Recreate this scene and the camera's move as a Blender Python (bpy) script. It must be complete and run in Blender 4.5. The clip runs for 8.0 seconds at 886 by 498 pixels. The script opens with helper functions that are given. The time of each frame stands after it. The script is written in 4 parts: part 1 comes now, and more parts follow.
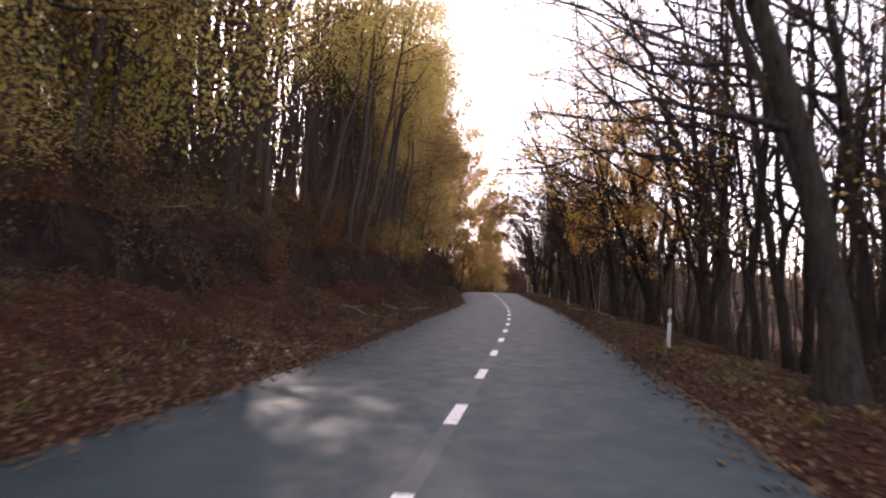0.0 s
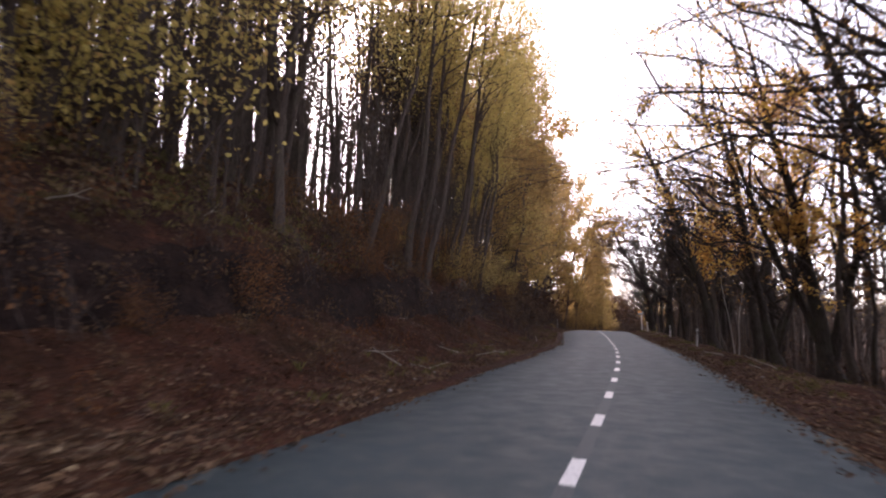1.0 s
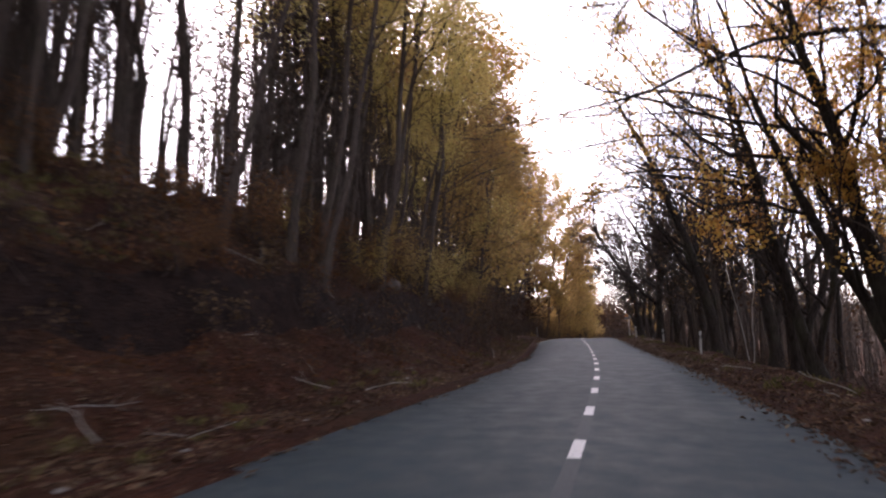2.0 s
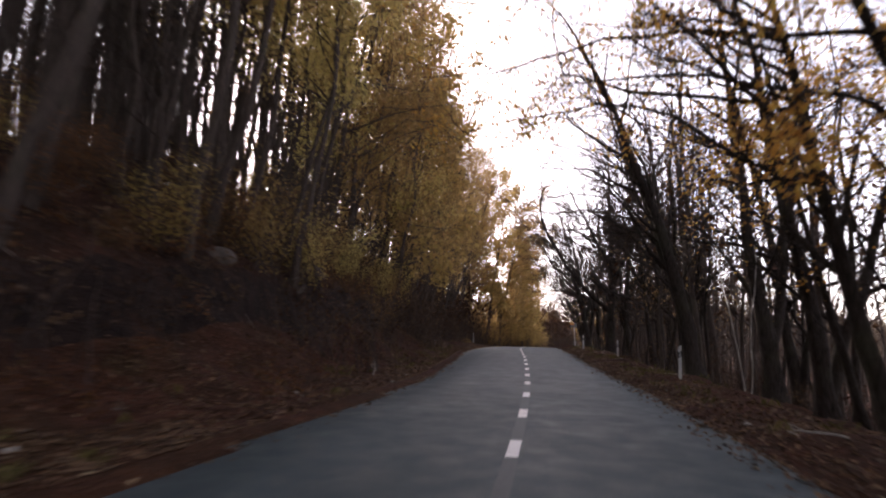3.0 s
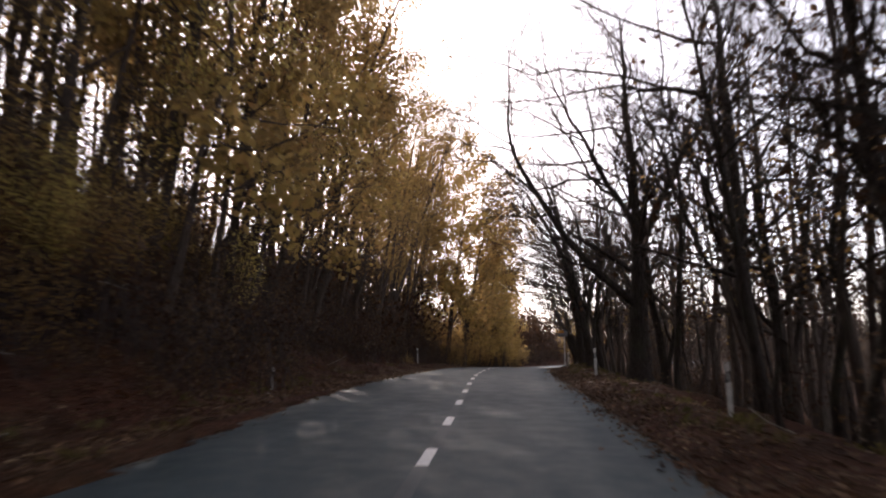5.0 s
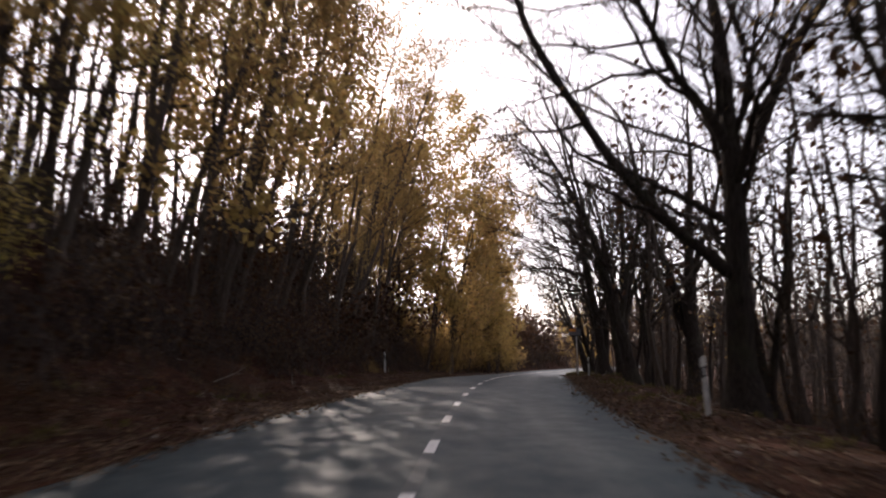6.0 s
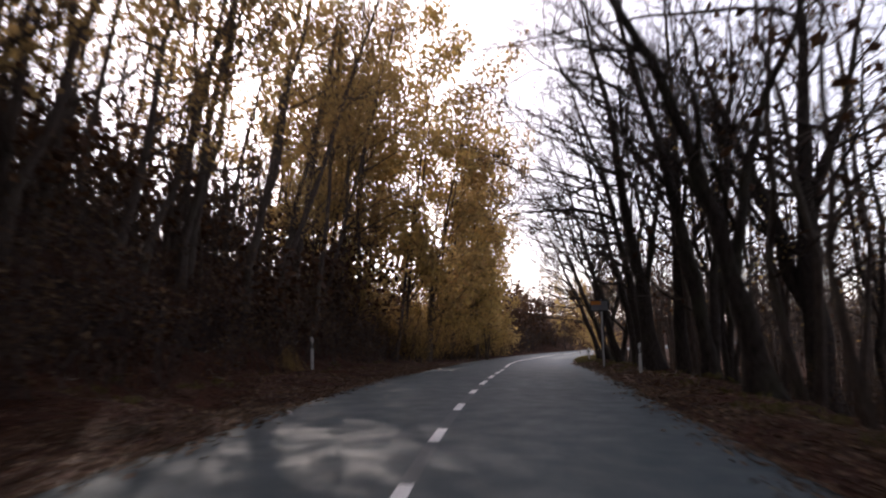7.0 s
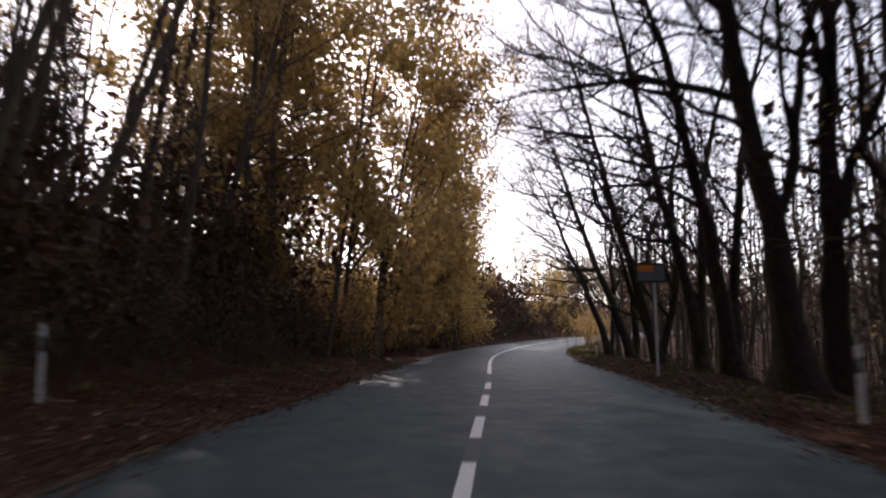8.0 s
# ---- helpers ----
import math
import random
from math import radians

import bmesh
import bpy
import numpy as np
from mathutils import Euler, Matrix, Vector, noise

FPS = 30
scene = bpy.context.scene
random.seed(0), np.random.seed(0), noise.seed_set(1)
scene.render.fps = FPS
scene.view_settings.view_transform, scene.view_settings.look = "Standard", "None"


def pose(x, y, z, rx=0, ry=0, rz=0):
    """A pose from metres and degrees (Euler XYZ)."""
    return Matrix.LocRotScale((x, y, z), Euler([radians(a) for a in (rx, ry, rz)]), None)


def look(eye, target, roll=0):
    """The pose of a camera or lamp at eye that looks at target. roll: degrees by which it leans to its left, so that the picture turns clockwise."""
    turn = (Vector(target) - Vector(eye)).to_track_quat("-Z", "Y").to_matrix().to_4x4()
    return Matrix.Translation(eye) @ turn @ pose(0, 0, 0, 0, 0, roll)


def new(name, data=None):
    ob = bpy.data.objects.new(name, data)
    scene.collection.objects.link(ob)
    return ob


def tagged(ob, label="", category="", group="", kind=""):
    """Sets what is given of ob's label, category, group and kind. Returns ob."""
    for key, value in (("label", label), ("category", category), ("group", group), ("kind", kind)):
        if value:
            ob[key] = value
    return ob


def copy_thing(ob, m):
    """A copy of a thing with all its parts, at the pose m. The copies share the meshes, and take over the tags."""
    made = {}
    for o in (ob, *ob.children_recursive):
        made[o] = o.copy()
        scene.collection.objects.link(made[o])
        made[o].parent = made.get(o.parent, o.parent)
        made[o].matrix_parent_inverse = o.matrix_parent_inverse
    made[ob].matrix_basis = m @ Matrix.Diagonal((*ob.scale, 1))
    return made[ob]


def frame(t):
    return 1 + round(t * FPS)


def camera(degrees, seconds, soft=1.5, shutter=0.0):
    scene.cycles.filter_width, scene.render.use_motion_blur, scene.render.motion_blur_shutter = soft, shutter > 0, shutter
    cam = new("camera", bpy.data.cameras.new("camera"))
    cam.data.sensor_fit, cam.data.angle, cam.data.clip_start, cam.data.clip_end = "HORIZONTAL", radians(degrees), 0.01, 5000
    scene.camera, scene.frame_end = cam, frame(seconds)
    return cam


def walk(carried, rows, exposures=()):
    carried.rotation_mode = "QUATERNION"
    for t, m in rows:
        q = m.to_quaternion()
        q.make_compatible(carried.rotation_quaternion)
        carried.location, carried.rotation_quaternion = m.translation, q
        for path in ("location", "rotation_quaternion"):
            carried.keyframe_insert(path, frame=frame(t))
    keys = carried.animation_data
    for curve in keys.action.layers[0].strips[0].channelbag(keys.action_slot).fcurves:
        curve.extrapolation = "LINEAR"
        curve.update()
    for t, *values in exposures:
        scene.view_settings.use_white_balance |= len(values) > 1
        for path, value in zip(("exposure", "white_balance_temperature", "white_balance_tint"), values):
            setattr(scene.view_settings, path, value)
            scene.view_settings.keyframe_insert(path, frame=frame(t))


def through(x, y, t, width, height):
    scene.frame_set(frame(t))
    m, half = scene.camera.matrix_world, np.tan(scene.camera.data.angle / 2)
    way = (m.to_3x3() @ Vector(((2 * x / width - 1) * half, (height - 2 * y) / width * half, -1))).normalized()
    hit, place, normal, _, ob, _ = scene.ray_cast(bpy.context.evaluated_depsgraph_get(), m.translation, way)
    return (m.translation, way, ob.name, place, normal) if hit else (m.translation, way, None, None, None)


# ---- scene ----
import itertools

# A dashboard camera drives along a country road through an autumn wood
cam = camera(73.49, 8.0, soft=2.1, shutter=0.45)
PATH = [  # seconds, x, y, z, pitch, roll, yaw
    (0.0, 0.787, 0.000, 1.280, 3.648, 1.874, 9.282), (0.5, 0.744, 3.083, 1.260, 5.210, 1.447, 12.610),
    (1.0, 0.600, 6.684, 1.246, 7.009, 1.655, 19.615), (1.5, 0.495, 10.460, 1.244, 7.964, 0.369, 20.142),
    (1.7, 0.486, 12.123, 1.248, 8.057, -0.255, 19.555), (2.8, 0.181, 21.197, 1.310, 8.623, 0.761, 13.898),
    (3.0, 0.091, 23.293, 1.333, 8.601, 1.371, 13.427), (3.5, -0.101, 28.127, 1.391, 8.671, 0.830, 12.088),
    (4.0, -0.311, 33.100, 1.452, 9.080, 0.459, 11.294), (4.2, -0.404, 35.244, 1.477, 9.238, 0.452, 11.182),
    (5.3, -1.346, 47.498, 1.651, 10.337, -0.225, 11.381), (5.5, -1.643, 49.532, 1.695, 10.465, -0.469, 11.033),
    (6.0, -2.336, 55.291, 1.824, 10.167, -0.195, 10.650), (6.5, -3.030, 61.296, 1.934, 9.333, -0.622, 10.137),
    (7.0, -3.698, 67.348, 2.003, 8.344, -0.734, 9.429), (7.5, -4.467, 73.272, 2.040, 7.092, -0.446, 7.775),
    (8.0, -4.988, 79.060, 2.042, 6.840, -0.265, 6.280),
]
walk(cam, [(t, Matrix.Translation((x, y, z)) @ pose(0, 0, 0, 90 + pitch, 0, yaw) @ pose(0, 0, 0, 0, 0, roll))
           for t, x, y, z, pitch, roll, yaw in PATH],
     exposures=[(0.0, 1.98, 7000, 31), (1.7, 1.82, 6600, 29), (3.0, 1.5, 6800, 27), (5.5, 1.22, 7000, 23), (6.8, 1.0, 6700, 24), (7.5, 1.15, 6500, 23), (8.0, 0.9, 6600, 22)])

# ---- light: a bright hazy sky and a low sun ahead, off to the left ----
SUN_AZ, SUN_EL = -25.0, 29.0
world = bpy.data.worlds.new("sky")
scene.world = world
world.use_nodes = True
wn = world.node_tree.nodes
sky = wn.new("ShaderNodeTexSky")
sky.sky_type = "NISHITA"
sky.sun_disc = False
sky.sun_elevation, sky.sun_rotation = radians(SUN_EL), radians(SUN_AZ)
sky.dust_density, sky.air_density = 1.2, 1.0
wn["Background"].inputs["Strength"].default_value = 0.15
haze = wn.new("ShaderNodeHueSaturation")  # thin high cloud whitens the blue
haze.inputs["Saturation"].default_value = 0.42
world.node_tree.links.new(sky.outputs["Color"], haze.inputs["Color"])
world.node_tree.links.new(haze.outputs["Color"], wn["Background"].inputs["Color"])
sun_data = bpy.data.lights.new("sun", "SUN")
sun_data.energy, sun_data.angle, sun_data.color = 2.0, radians(0.6), (1.0, 0.93, 0.82)
sun = new("sun", sun_data)
sun_dir = Vector((math.sin(radians(SUN_AZ)) * math.cos(radians(SUN_EL)),
                  math.cos(radians(SUN_AZ)) * math.cos(radians(SUN_EL)), math.sin(radians(SUN_EL))))
sun.matrix_world = look(sun_dir * 200, (0, 0, 0))


# ---- materials ----
def material(name):
    m = bpy.data.materials.new(name)
    m.use_nodes = True
    nt = m.node_tree
    return m, nt, nt.nodes["Principled BSDF"]


def node(nt, kind, links=(), **props):
    n = nt.nodes.new(kind)
    for k, v in props.items():
        n.inputs[k.replace("_", " ")].default_value = v
    for key, out in links:
        nt.links.new(out, n.inputs[key])
    return n


def ramp(nt, fac, stops):
    n = nt.nodes.new("ShaderNodeValToRGB")
    e = n.color_ramp.elements
    while len(e) < len(stops):
        e.new(0.5)
    for el, (p, c) in zip(e, stops):
        el.position, el.color = p, (*c, 1)
    nt.links.new(fac, n.inputs["Fac"])
    return n.outputs["Color"]


def mixed(nt, fac, a, b, blend="MIX"):
    n = nt.nodes.new("ShaderNodeMix")
    n.data_type, n.blend_type = "RGBA", blend
    for key, v in ((0, fac), (6, a), (7, b)):
        if isinstance(v, (int, float)):
            n.inputs[key].default_value = v
        elif isinstance(v, tuple):
            n.inputs[key].default_value = (*v, 1)
        else:
            nt.links.new(v, n.inputs[key])
    return n.outputs[2]


def place(nt):
    return nt.nodes.new("ShaderNodeNewGeometry").outputs["Position"]


def noise_of(nt, vec, scale, detail=4.0, rough=0.6):
    return node(nt, "ShaderNodeTexNoise", [("Vector", vec)], Scale=scale, Detail=detail, Roughness=rough).outputs["Fac"]


def bump(nt, height, strength, dist, bsdf):
    n = node(nt, "ShaderNodeBump", [("Height", height)], Strength=strength, Distance=dist)
    nt.links.new(n.outputs["Normal"], bsdf.inputs["Normal"])


def asphalt_material():
    m, nt, b = material("asphalt")
    p = place(nt)
    big, mid, fine = noise_of(nt, p, 0.22), noise_of(nt, p, 2.3), noise_of(nt, p, 90.0, 2.0)
    c = ramp(nt, big, [(0.3, (0.016, 0.034, 0.044)), (0.7, (0.025, 0.051, 0.063))])
    c = mixed(nt, 0.35, c, ramp(nt, mid, [(0.3, (0.013, 0.030, 0.037)), (0.75, (0.034, 0.067, 0.078))]))
    c = mixed(nt, 0.4, c, ramp(nt, fine, [(0.35, (0.011, 0.017, 0.018)), (0.7, (0.066, 0.095, 0.097))]))
    nt.links.new(c, b.inputs["Base Color"])
    nt.links.new(ramp(nt, mid, [(0.3, (0.55,) * 3), (0.7, (0.78,) * 3)]), b.inputs["Roughness"])
    b.inputs["Specular IOR Level"].default_value = 0.36
    bump(nt, fine, 0.5, 0.006, b)
    return m


def paint_material():
    m, nt, b = material("road_paint")
    p = place(nt)
    wear = noise_of(nt, p, 26.0, 6.0, 0.7)
    c = ramp(nt, wear, [(0.34, (0.16, 0.16, 0.16)), (0.44, (0.74, 0.74, 0.72)), (0.8, (0.84, 0.84, 0.82))])
    nt.links.new(c, b.inputs["Base Color"])
    b.inputs["Roughness"].default_value = 0.6
    bump(nt, noise_of(nt, p, 90.0, 2.0), 0.3, 0.004, b)
    return m


def tar_material():
    m, nt, b = material("worn_line")
    p = place(nt)
    nt.links.new(ramp(nt, noise_of(nt, p, 30.0), [(0.3, (0.03, 0.042, 0.048)), (0.7, (0.06, 0.075, 0.083))]), b.inputs["Base Color"])
    b.inputs["Roughness"].default_value = 0.7
    return m


def soil_material():
    """Leaf litter on the gentle ground, bare earth where the bank is steep, darkened for the shade under its lip."""
    m, nt, b = material("forest_floor")
    p = place(nt)
    big, mid = noise_of(nt, p, 0.35), noise_of(nt, p, 3.1, 5.0)
    cells = node(nt, "ShaderNodeTexVoronoi", [("Vector", p)], Scale=17.0)
    leafy = ramp(nt, cells.outputs["Color"], [(0.15, (0.021, 0.009, 0.0065)), (0.45, (0.058, 0.024, 0.0145)), (0.7, (0.09, 0.037, 0.021)), (0.95, (0.14, 0.07, 0.04))])
    leafy = mixed(nt, 0.5, leafy, ramp(nt, mid, [(0.3, (0.021, 0.008, 0.005)), (0.7, (0.084, 0.029, 0.015))]))
    leafy = mixed(nt, ramp(nt, big, [(0.45, (0, 0, 0)), (0.7, (0.45,) * 3)]), leafy, (0.042, 0.032, 0.011))
    # extra dark on steep faces: the undercut's shade is put into this colour
    earth = ramp(nt, mid, [(0.3, (0.012, 0.0075, 0.0065)), (0.7, (0.04, 0.024, 0.019))])
    up = nt.nodes.new("ShaderNodeSeparateXYZ")
    nt.links.new(nt.nodes.new("ShaderNodeNewGeometry").outputs["True Normal"], up.inputs[0])
    steep = ramp(nt, up.outputs["Z"], [(0.55, (1, 1, 1)), (0.85, (0, 0, 0))])
    c = mixed(nt, steep, leafy, earth)
    c = mixed(nt, 1.0, c, ramp(nt, noise_of(nt, p, 1.1, 3.0), [(0.3, (0.5, 0.48, 0.46)), (0.7, (0.98, 0.94, 0.9))]), "MULTIPLY")
    nt.links.new(c, b.inputs["Base Color"])
    b.inputs["Roughness"].default_value, b.inputs["Specular IOR Level"].default_value = 0.95, 0.12
    bump(nt, cells.outputs["Distance"], 0.9, 0.05, b)
    return m


def bark_material(name, dark, light, moss=0.0):
    m, nt, b = material(name)
    co = nt.nodes.new("ShaderNodeTexCoord").outputs["Object"]
    mp = node(nt, "ShaderNodeMapping", [("Vector", co)])
    mp.inputs["Scale"].default_value = (7, 7, 1.2)
    ridges = noise_of(nt, mp.outputs["Vector"], 3.0, 6.0, 0.65)
    patch = noise_of(nt, place(nt), 0.9, 3.0)
    c = ramp(nt, ridges, [(0.3, dark), (0.7, light)])
    c = mixed(nt, ramp(nt, patch, [(0.5, (0, 0, 0)), (0.72, (moss,) * 3)]), c, (0.075, 0.08, 0.045))
    nt.links.new(c, b.inputs["Base Color"])
    b.inputs["Roughness"].default_value, b.inputs["Specular IOR Level"].default_value = 0.92, 0.18
    bump(nt, ridges, 1.0, 0.07, b)
    return m


def leaf_material(name, stops, through=0.45):
    """Thin leaves: each one takes its own tint, and lets some light through."""
    m, nt, b = material(name)
    geo = nt.nodes.new("ShaderNodeNewGeometry")
    c = ramp(nt, geo.outputs["Random Per Island"], stops)
    c = mixed(nt, 0.3, c, ramp(nt, noise_of(nt, geo.outputs["Position"], 0.6), [(0.3, stops[0][1]), (0.7, stops[-1][1])]))
    own = nt.nodes.new("ShaderNodeObjectInfo").outputs["Random"]
    c = mixed(nt, 1.0, c, ramp(nt, own, [(0.0, (0.72, 0.66, 0.62)), (0.5, (1, 1, 1)), (1.0, (1.12, 1.16, 1.0))]), "MULTIPLY")
    nt.links.new(c, b.inputs["Base Color"])
    b.inputs["Roughness"].default_value, b.inputs["Specular IOR Level"].default_value = 0.7, 0.2
    tr = node(nt, "ShaderNodeBsdfTranslucent", [("Color", c)])
    mix = node(nt, "ShaderNodeMixShader", [(1, b.outputs[0]), (2, tr.outputs[0])], Fac=through)
    nt.links.new(mix.outputs[0], nt.nodes["Material Output"].inputs["Surface"])
    return m


def plain_material(name, colour, rough=0.5, metal=0.0, vary=0.15, scale=12.0):
    m, nt, b = material(name)
    n = noise_of(nt, place(nt), scale, 5.0)
    lo = tuple(v * (1 - vary) for v in colour)
    nt.links.new(ramp(nt, n, [(0.35, lo), (0.65, colour)]), b.inputs["Base Color"])
    b.inputs["Roughness"].default_value, b.inputs["Metallic"].default_value = rough, metal
    return m


ASPHALT, PAINT, WORN = asphalt_material(), paint_material(), tar_material()
SOIL = soil_material()
BARK = bark_material("dark_bark", (0.011, 0.009, 0.0075), (0.068, 0.053, 0.044), 0.35)
BARK_POLE = bark_material("grey_brown_bark", (0.042, 0.032, 0.027), (0.125, 0.096, 0.078), 0.3)
BARK_PALE = bark_material("pale_bark", (0.22, 0.2, 0.17), (0.45, 0.42, 0.37), 0.1)
BARK_LOG = bark_material("weathered_log", (0.07, 0.058, 0.05), (0.2, 0.17, 0.145), 0.25)
TWIG = bark_material("twig_bark", (0.04, 0.03, 0.026), (0.1, 0.075, 0.062))
LEAF_OLIVE = leaf_material("olive_yellow_leaf", [(0.0, (0.38, 0.32, 0.11)), (0.35, (0.58, 0.48, 0.16)), (0.7, (0.68, 0.55, 0.18)), (0.9, (0.7, 0.52, 0.17)), (1.0, (0.58, 0.35, 0.14))], 0.65)
LEAF_GOLD = leaf_material("golden_brown_leaf", [(0.0, (0.2, 0.14, 0.065)), (0.4, (0.36, 0.25, 0.1)), (0.75, (0.45, 0.315, 0.12)), (1.0, (0.47, 0.27, 0.11))], 0.65)
LEAF_ORANGE = leaf_material("orange_leaf", [(0.0, (0.45, 0.2, 0.05)), (0.4, (0.66, 0.33, 0.08)), (0.75, (0.72, 0.44, 0.1)), (1.0, (0.75, 0.54, 0.12))], 0.65)
LEAF_RUST = leaf_material("rust_leaf", [(0.0, (0.1, 0.045, 0.023)), (0.5, (0.19, 0.085, 0.035)), (1.0, (0.3, 0.16, 0.065))], 0.4)
LEAF_BROWN = leaf_material("withered_leaf", [(0.0, (0.03, 0.015, 0.009)), (0.5, (0.07, 0.034, 0.018)), (1.0, (0.12, 0.062, 0.03))], 0.25)
# grey-brown of bare twigs, with distance haze put in by a lighter colour
LEAF_HILL = leaf_material("hazed_grey_brown_twig", [(0.0, (0.06, 0.043, 0.035)), (0.5, (0.11, 0.08, 0.062)), (1.0, (0.165, 0.12, 0.085))], 0.3)
LEAF_TAN = leaf_material("tan_dead_leaf", [(0.0, (0.05, 0.03, 0.018)), (0.5, (0.1, 0.062, 0.036)), (1.0, (0.17, 0.11, 0.06))], 0.3)
LITTER = leaf_material("fallen_leaf", [(0.0, (0.022, 0.009, 0.006)), (0.4, (0.06, 0.023, 0.011)), (0.75, (0.11, 0.043, 0.019)), (0.97, (0.17, 0.082, 0.037)), (1.0, (0.4, 0.31, 0.19))], 0.1)
GRASS = leaf_material("dry_grass", [(0.0, (0.05, 0.05, 0.014)), (0.6, (0.11, 0.098, 0.03)), (1.0, (0.19, 0.15, 0.06))], 0.3)
PLASTIC = plain_material("post_plastic", (0.58, 0.57, 0.54), 0.5, 0, 0.35, 9.0)
BLACK = plain_material("black_band", (0.02, 0.02, 0.02), 0.5)
REFLECT = plain_material("reflector", (0.5, 0.5, 0.48), 0.2)
STEEL = plain_material("galvanised_steel", (0.6, 0.61, 0.62), 0.5, 0.35, 0.3, 20.0)
SIGN_GREY = plain_material("sign_grey", (0.2, 0.2, 0.21), 0.4)
SIGN_ORANGE = plain_material("sign_orange", (0.8, 0.26, 0.03), 0.4)
EARTHY_STONE = plain_material("earth_stained_stone", (0.11, 0.085, 0.068), 0.9, 0, 0.55, 3.0)
STONE = plain_material("pale_stone", (0.3, 0.275, 0.245), 0.85, 0, 0.5, 6.0)

# ---- the road's line: heading and gradient along its length ----
S0, S1 = -70, 330
SG = np.arange(S0, S1 + 1.0)
KNOTS = np.arange(-8, 173, 12.0)
HEADING = [0.0, -0.0039, -0.0159, -0.0522, -0.093, -0.1082, -0.132, -0.0494, 0.0023, -0.0469, 0.01, 0.12, 0.24, 0.36, 0.46, 0.54]
GRADE = [-0.0116, -0.0056, 0.0074, 0.014, 0.0093, 0.0275, 0.0102, 0.0032, -0.0212, -0.0295, -0.0247, -0.0133, -0.0016, 0, 0, 0]


def eased(values):
    v = np.interp(SG, KNOTS, values)
    return np.convolve(np.pad(v, 6, "edge"), np.ones(13) / 13, "valid")


def summed(v):
    c = np.concatenate([[0], np.cumsum((v[1:] + v[:-1]) / 2)])
    return c - np.interp(0, SG, c)


TH = eased(HEADING)
RX, RY, RZ = summed(np.sin(TH)), summed(np.cos(TH)), summed(eased(GRADE))


def right_edge(s):
    return np.interp(s, [52, 82, 100], [2.85, 3.8, 4.2])


def left_edge(s):
    return np.interp(s, [0, 10, 22, 30, 40, 58, 75, 86, 110], [3.0, 3.1, 3.5, 3.3, 3.1, 3.8, 3.1, 3.5, 3.8])


def on_road(s, lat, up=0.0):
    th = np.interp(s, SG, TH)
    return np.stack([np.interp(s, SG, RX) + lat * np.cos(th), np.interp(s, SG, RY) - lat * np.sin(th), np.interp(s, SG, RZ) + up], -1)


def waves(x, y, scale, seed):
    """Smooth bumps, about -1 to 1."""
    r = np.random.RandomState(seed)
    out = 0
    for _ in range(7):
        a, k, f = r.uniform(0, 6.28), r.uniform(0.6, 1.6) * 6.28 / scale, r.uniform(0, 6.28)
        out = out + np.sin(k * (x * np.cos(a) + y * np.sin(a)) + f)
    return out / 3.0


def bank_foot(s):
    return np.interp(s, [22, 34, 52, 80], [5.0, 4.6, 4.8, 7.0])


def relief(s, lat):
    """Height of the ground over the road's crown line."""
    r = lat - right_edge(s)
    right = np.interp(r, [0, 0.3, 1.0, 1.9, 3.4, 6.5, 10, 32, 50, 80, 130, 220, 600], [-0.06, 0.02, 0.1, 0.0, -0.5, -1.4, -2.3, -5.0, -6.0, -1, 13, 32, 60])
    l = -lat - bank_foot(s)
    left = np.interp(l, [-2.2, -1.6, 0, 1.7, 2.5, 2.85, 6.2, 16, 40, 120, 600], [-0.06, 0.02, 0.1, 1.0, 1.25, 2.5, 5.3, 5.9, 3, -14, -30])
    beyond = np.interp(l, [-2.2, -1.6, 0, 1.8, 3.1, 6.2, 16, 40, 120, 300, 600], [-0.06, 0.02, 0.1, 0.8, 1.5, 3.0, 4.2, 5.5, 13, 30, 40])
    turn = np.clip((s - 108) / 24, 0, 1)
    left = left * (1 - turn) + beyond * turn
    rough = waves(s, lat, 5.5, 3) * 0.16 + waves(s, lat, 1.7, 4) * 0.07
    z = np.where(lat > 0, right, left)
    off = np.where(lat > 0, r, -lat - left_edge(s))
    return z + rough * np.clip(off - 0.2, 0, 2.5) / 1.5 * 0.8


def nearest(x, y):
    """Distance along the road and sideways of it, for points of the plan."""
    s = np.array(y, float)
    for _ in range(12):
        s = np.clip(s, S0, S1)
        th = np.interp(s, SG, TH)
        s = s + 0.8 * ((x - np.interp(s, SG, RX)) * np.sin(th) + (y - np.interp(s, SG, RY)) * np.cos(th))
    s = np.clip(s, S0, S1)
    th = np.interp(s, SG, TH)
    return s, (x - np.interp(s, SG, RX)) * np.cos(th) - (y - np.interp(s, SG, RY)) * np.sin(th)


def ground_z(s, lat):
    return np.interp(s, SG, RZ) + relief(s, lat)


def spot(s, lat, sink=0.05):
    p = on_road(s, lat)
    return Vector((p[0], p[1], float(ground_z(np.array(s), np.array(lat))) - sink))


# ---- mesh helpers ----
def mesh_of(name, verts, faces, mat, smooth=False):
    me = bpy.data.meshes.new(name)
    me.from_pydata([tuple(v) for v in verts] if not isinstance(verts, np.ndarray) else verts.tolist(), [], faces if isinstance(faces, list) else faces.tolist())
    me.materials.append(mat)
    if smooth:
        me.polygons.foreach_set("use_smooth", [True] * len(me.polygons))
    me.update()
    return me


def part_mesh(name, me, parent, label=""):
    ob = new(name, me)
    ob.parent = parent
    return tagged(ob, label)


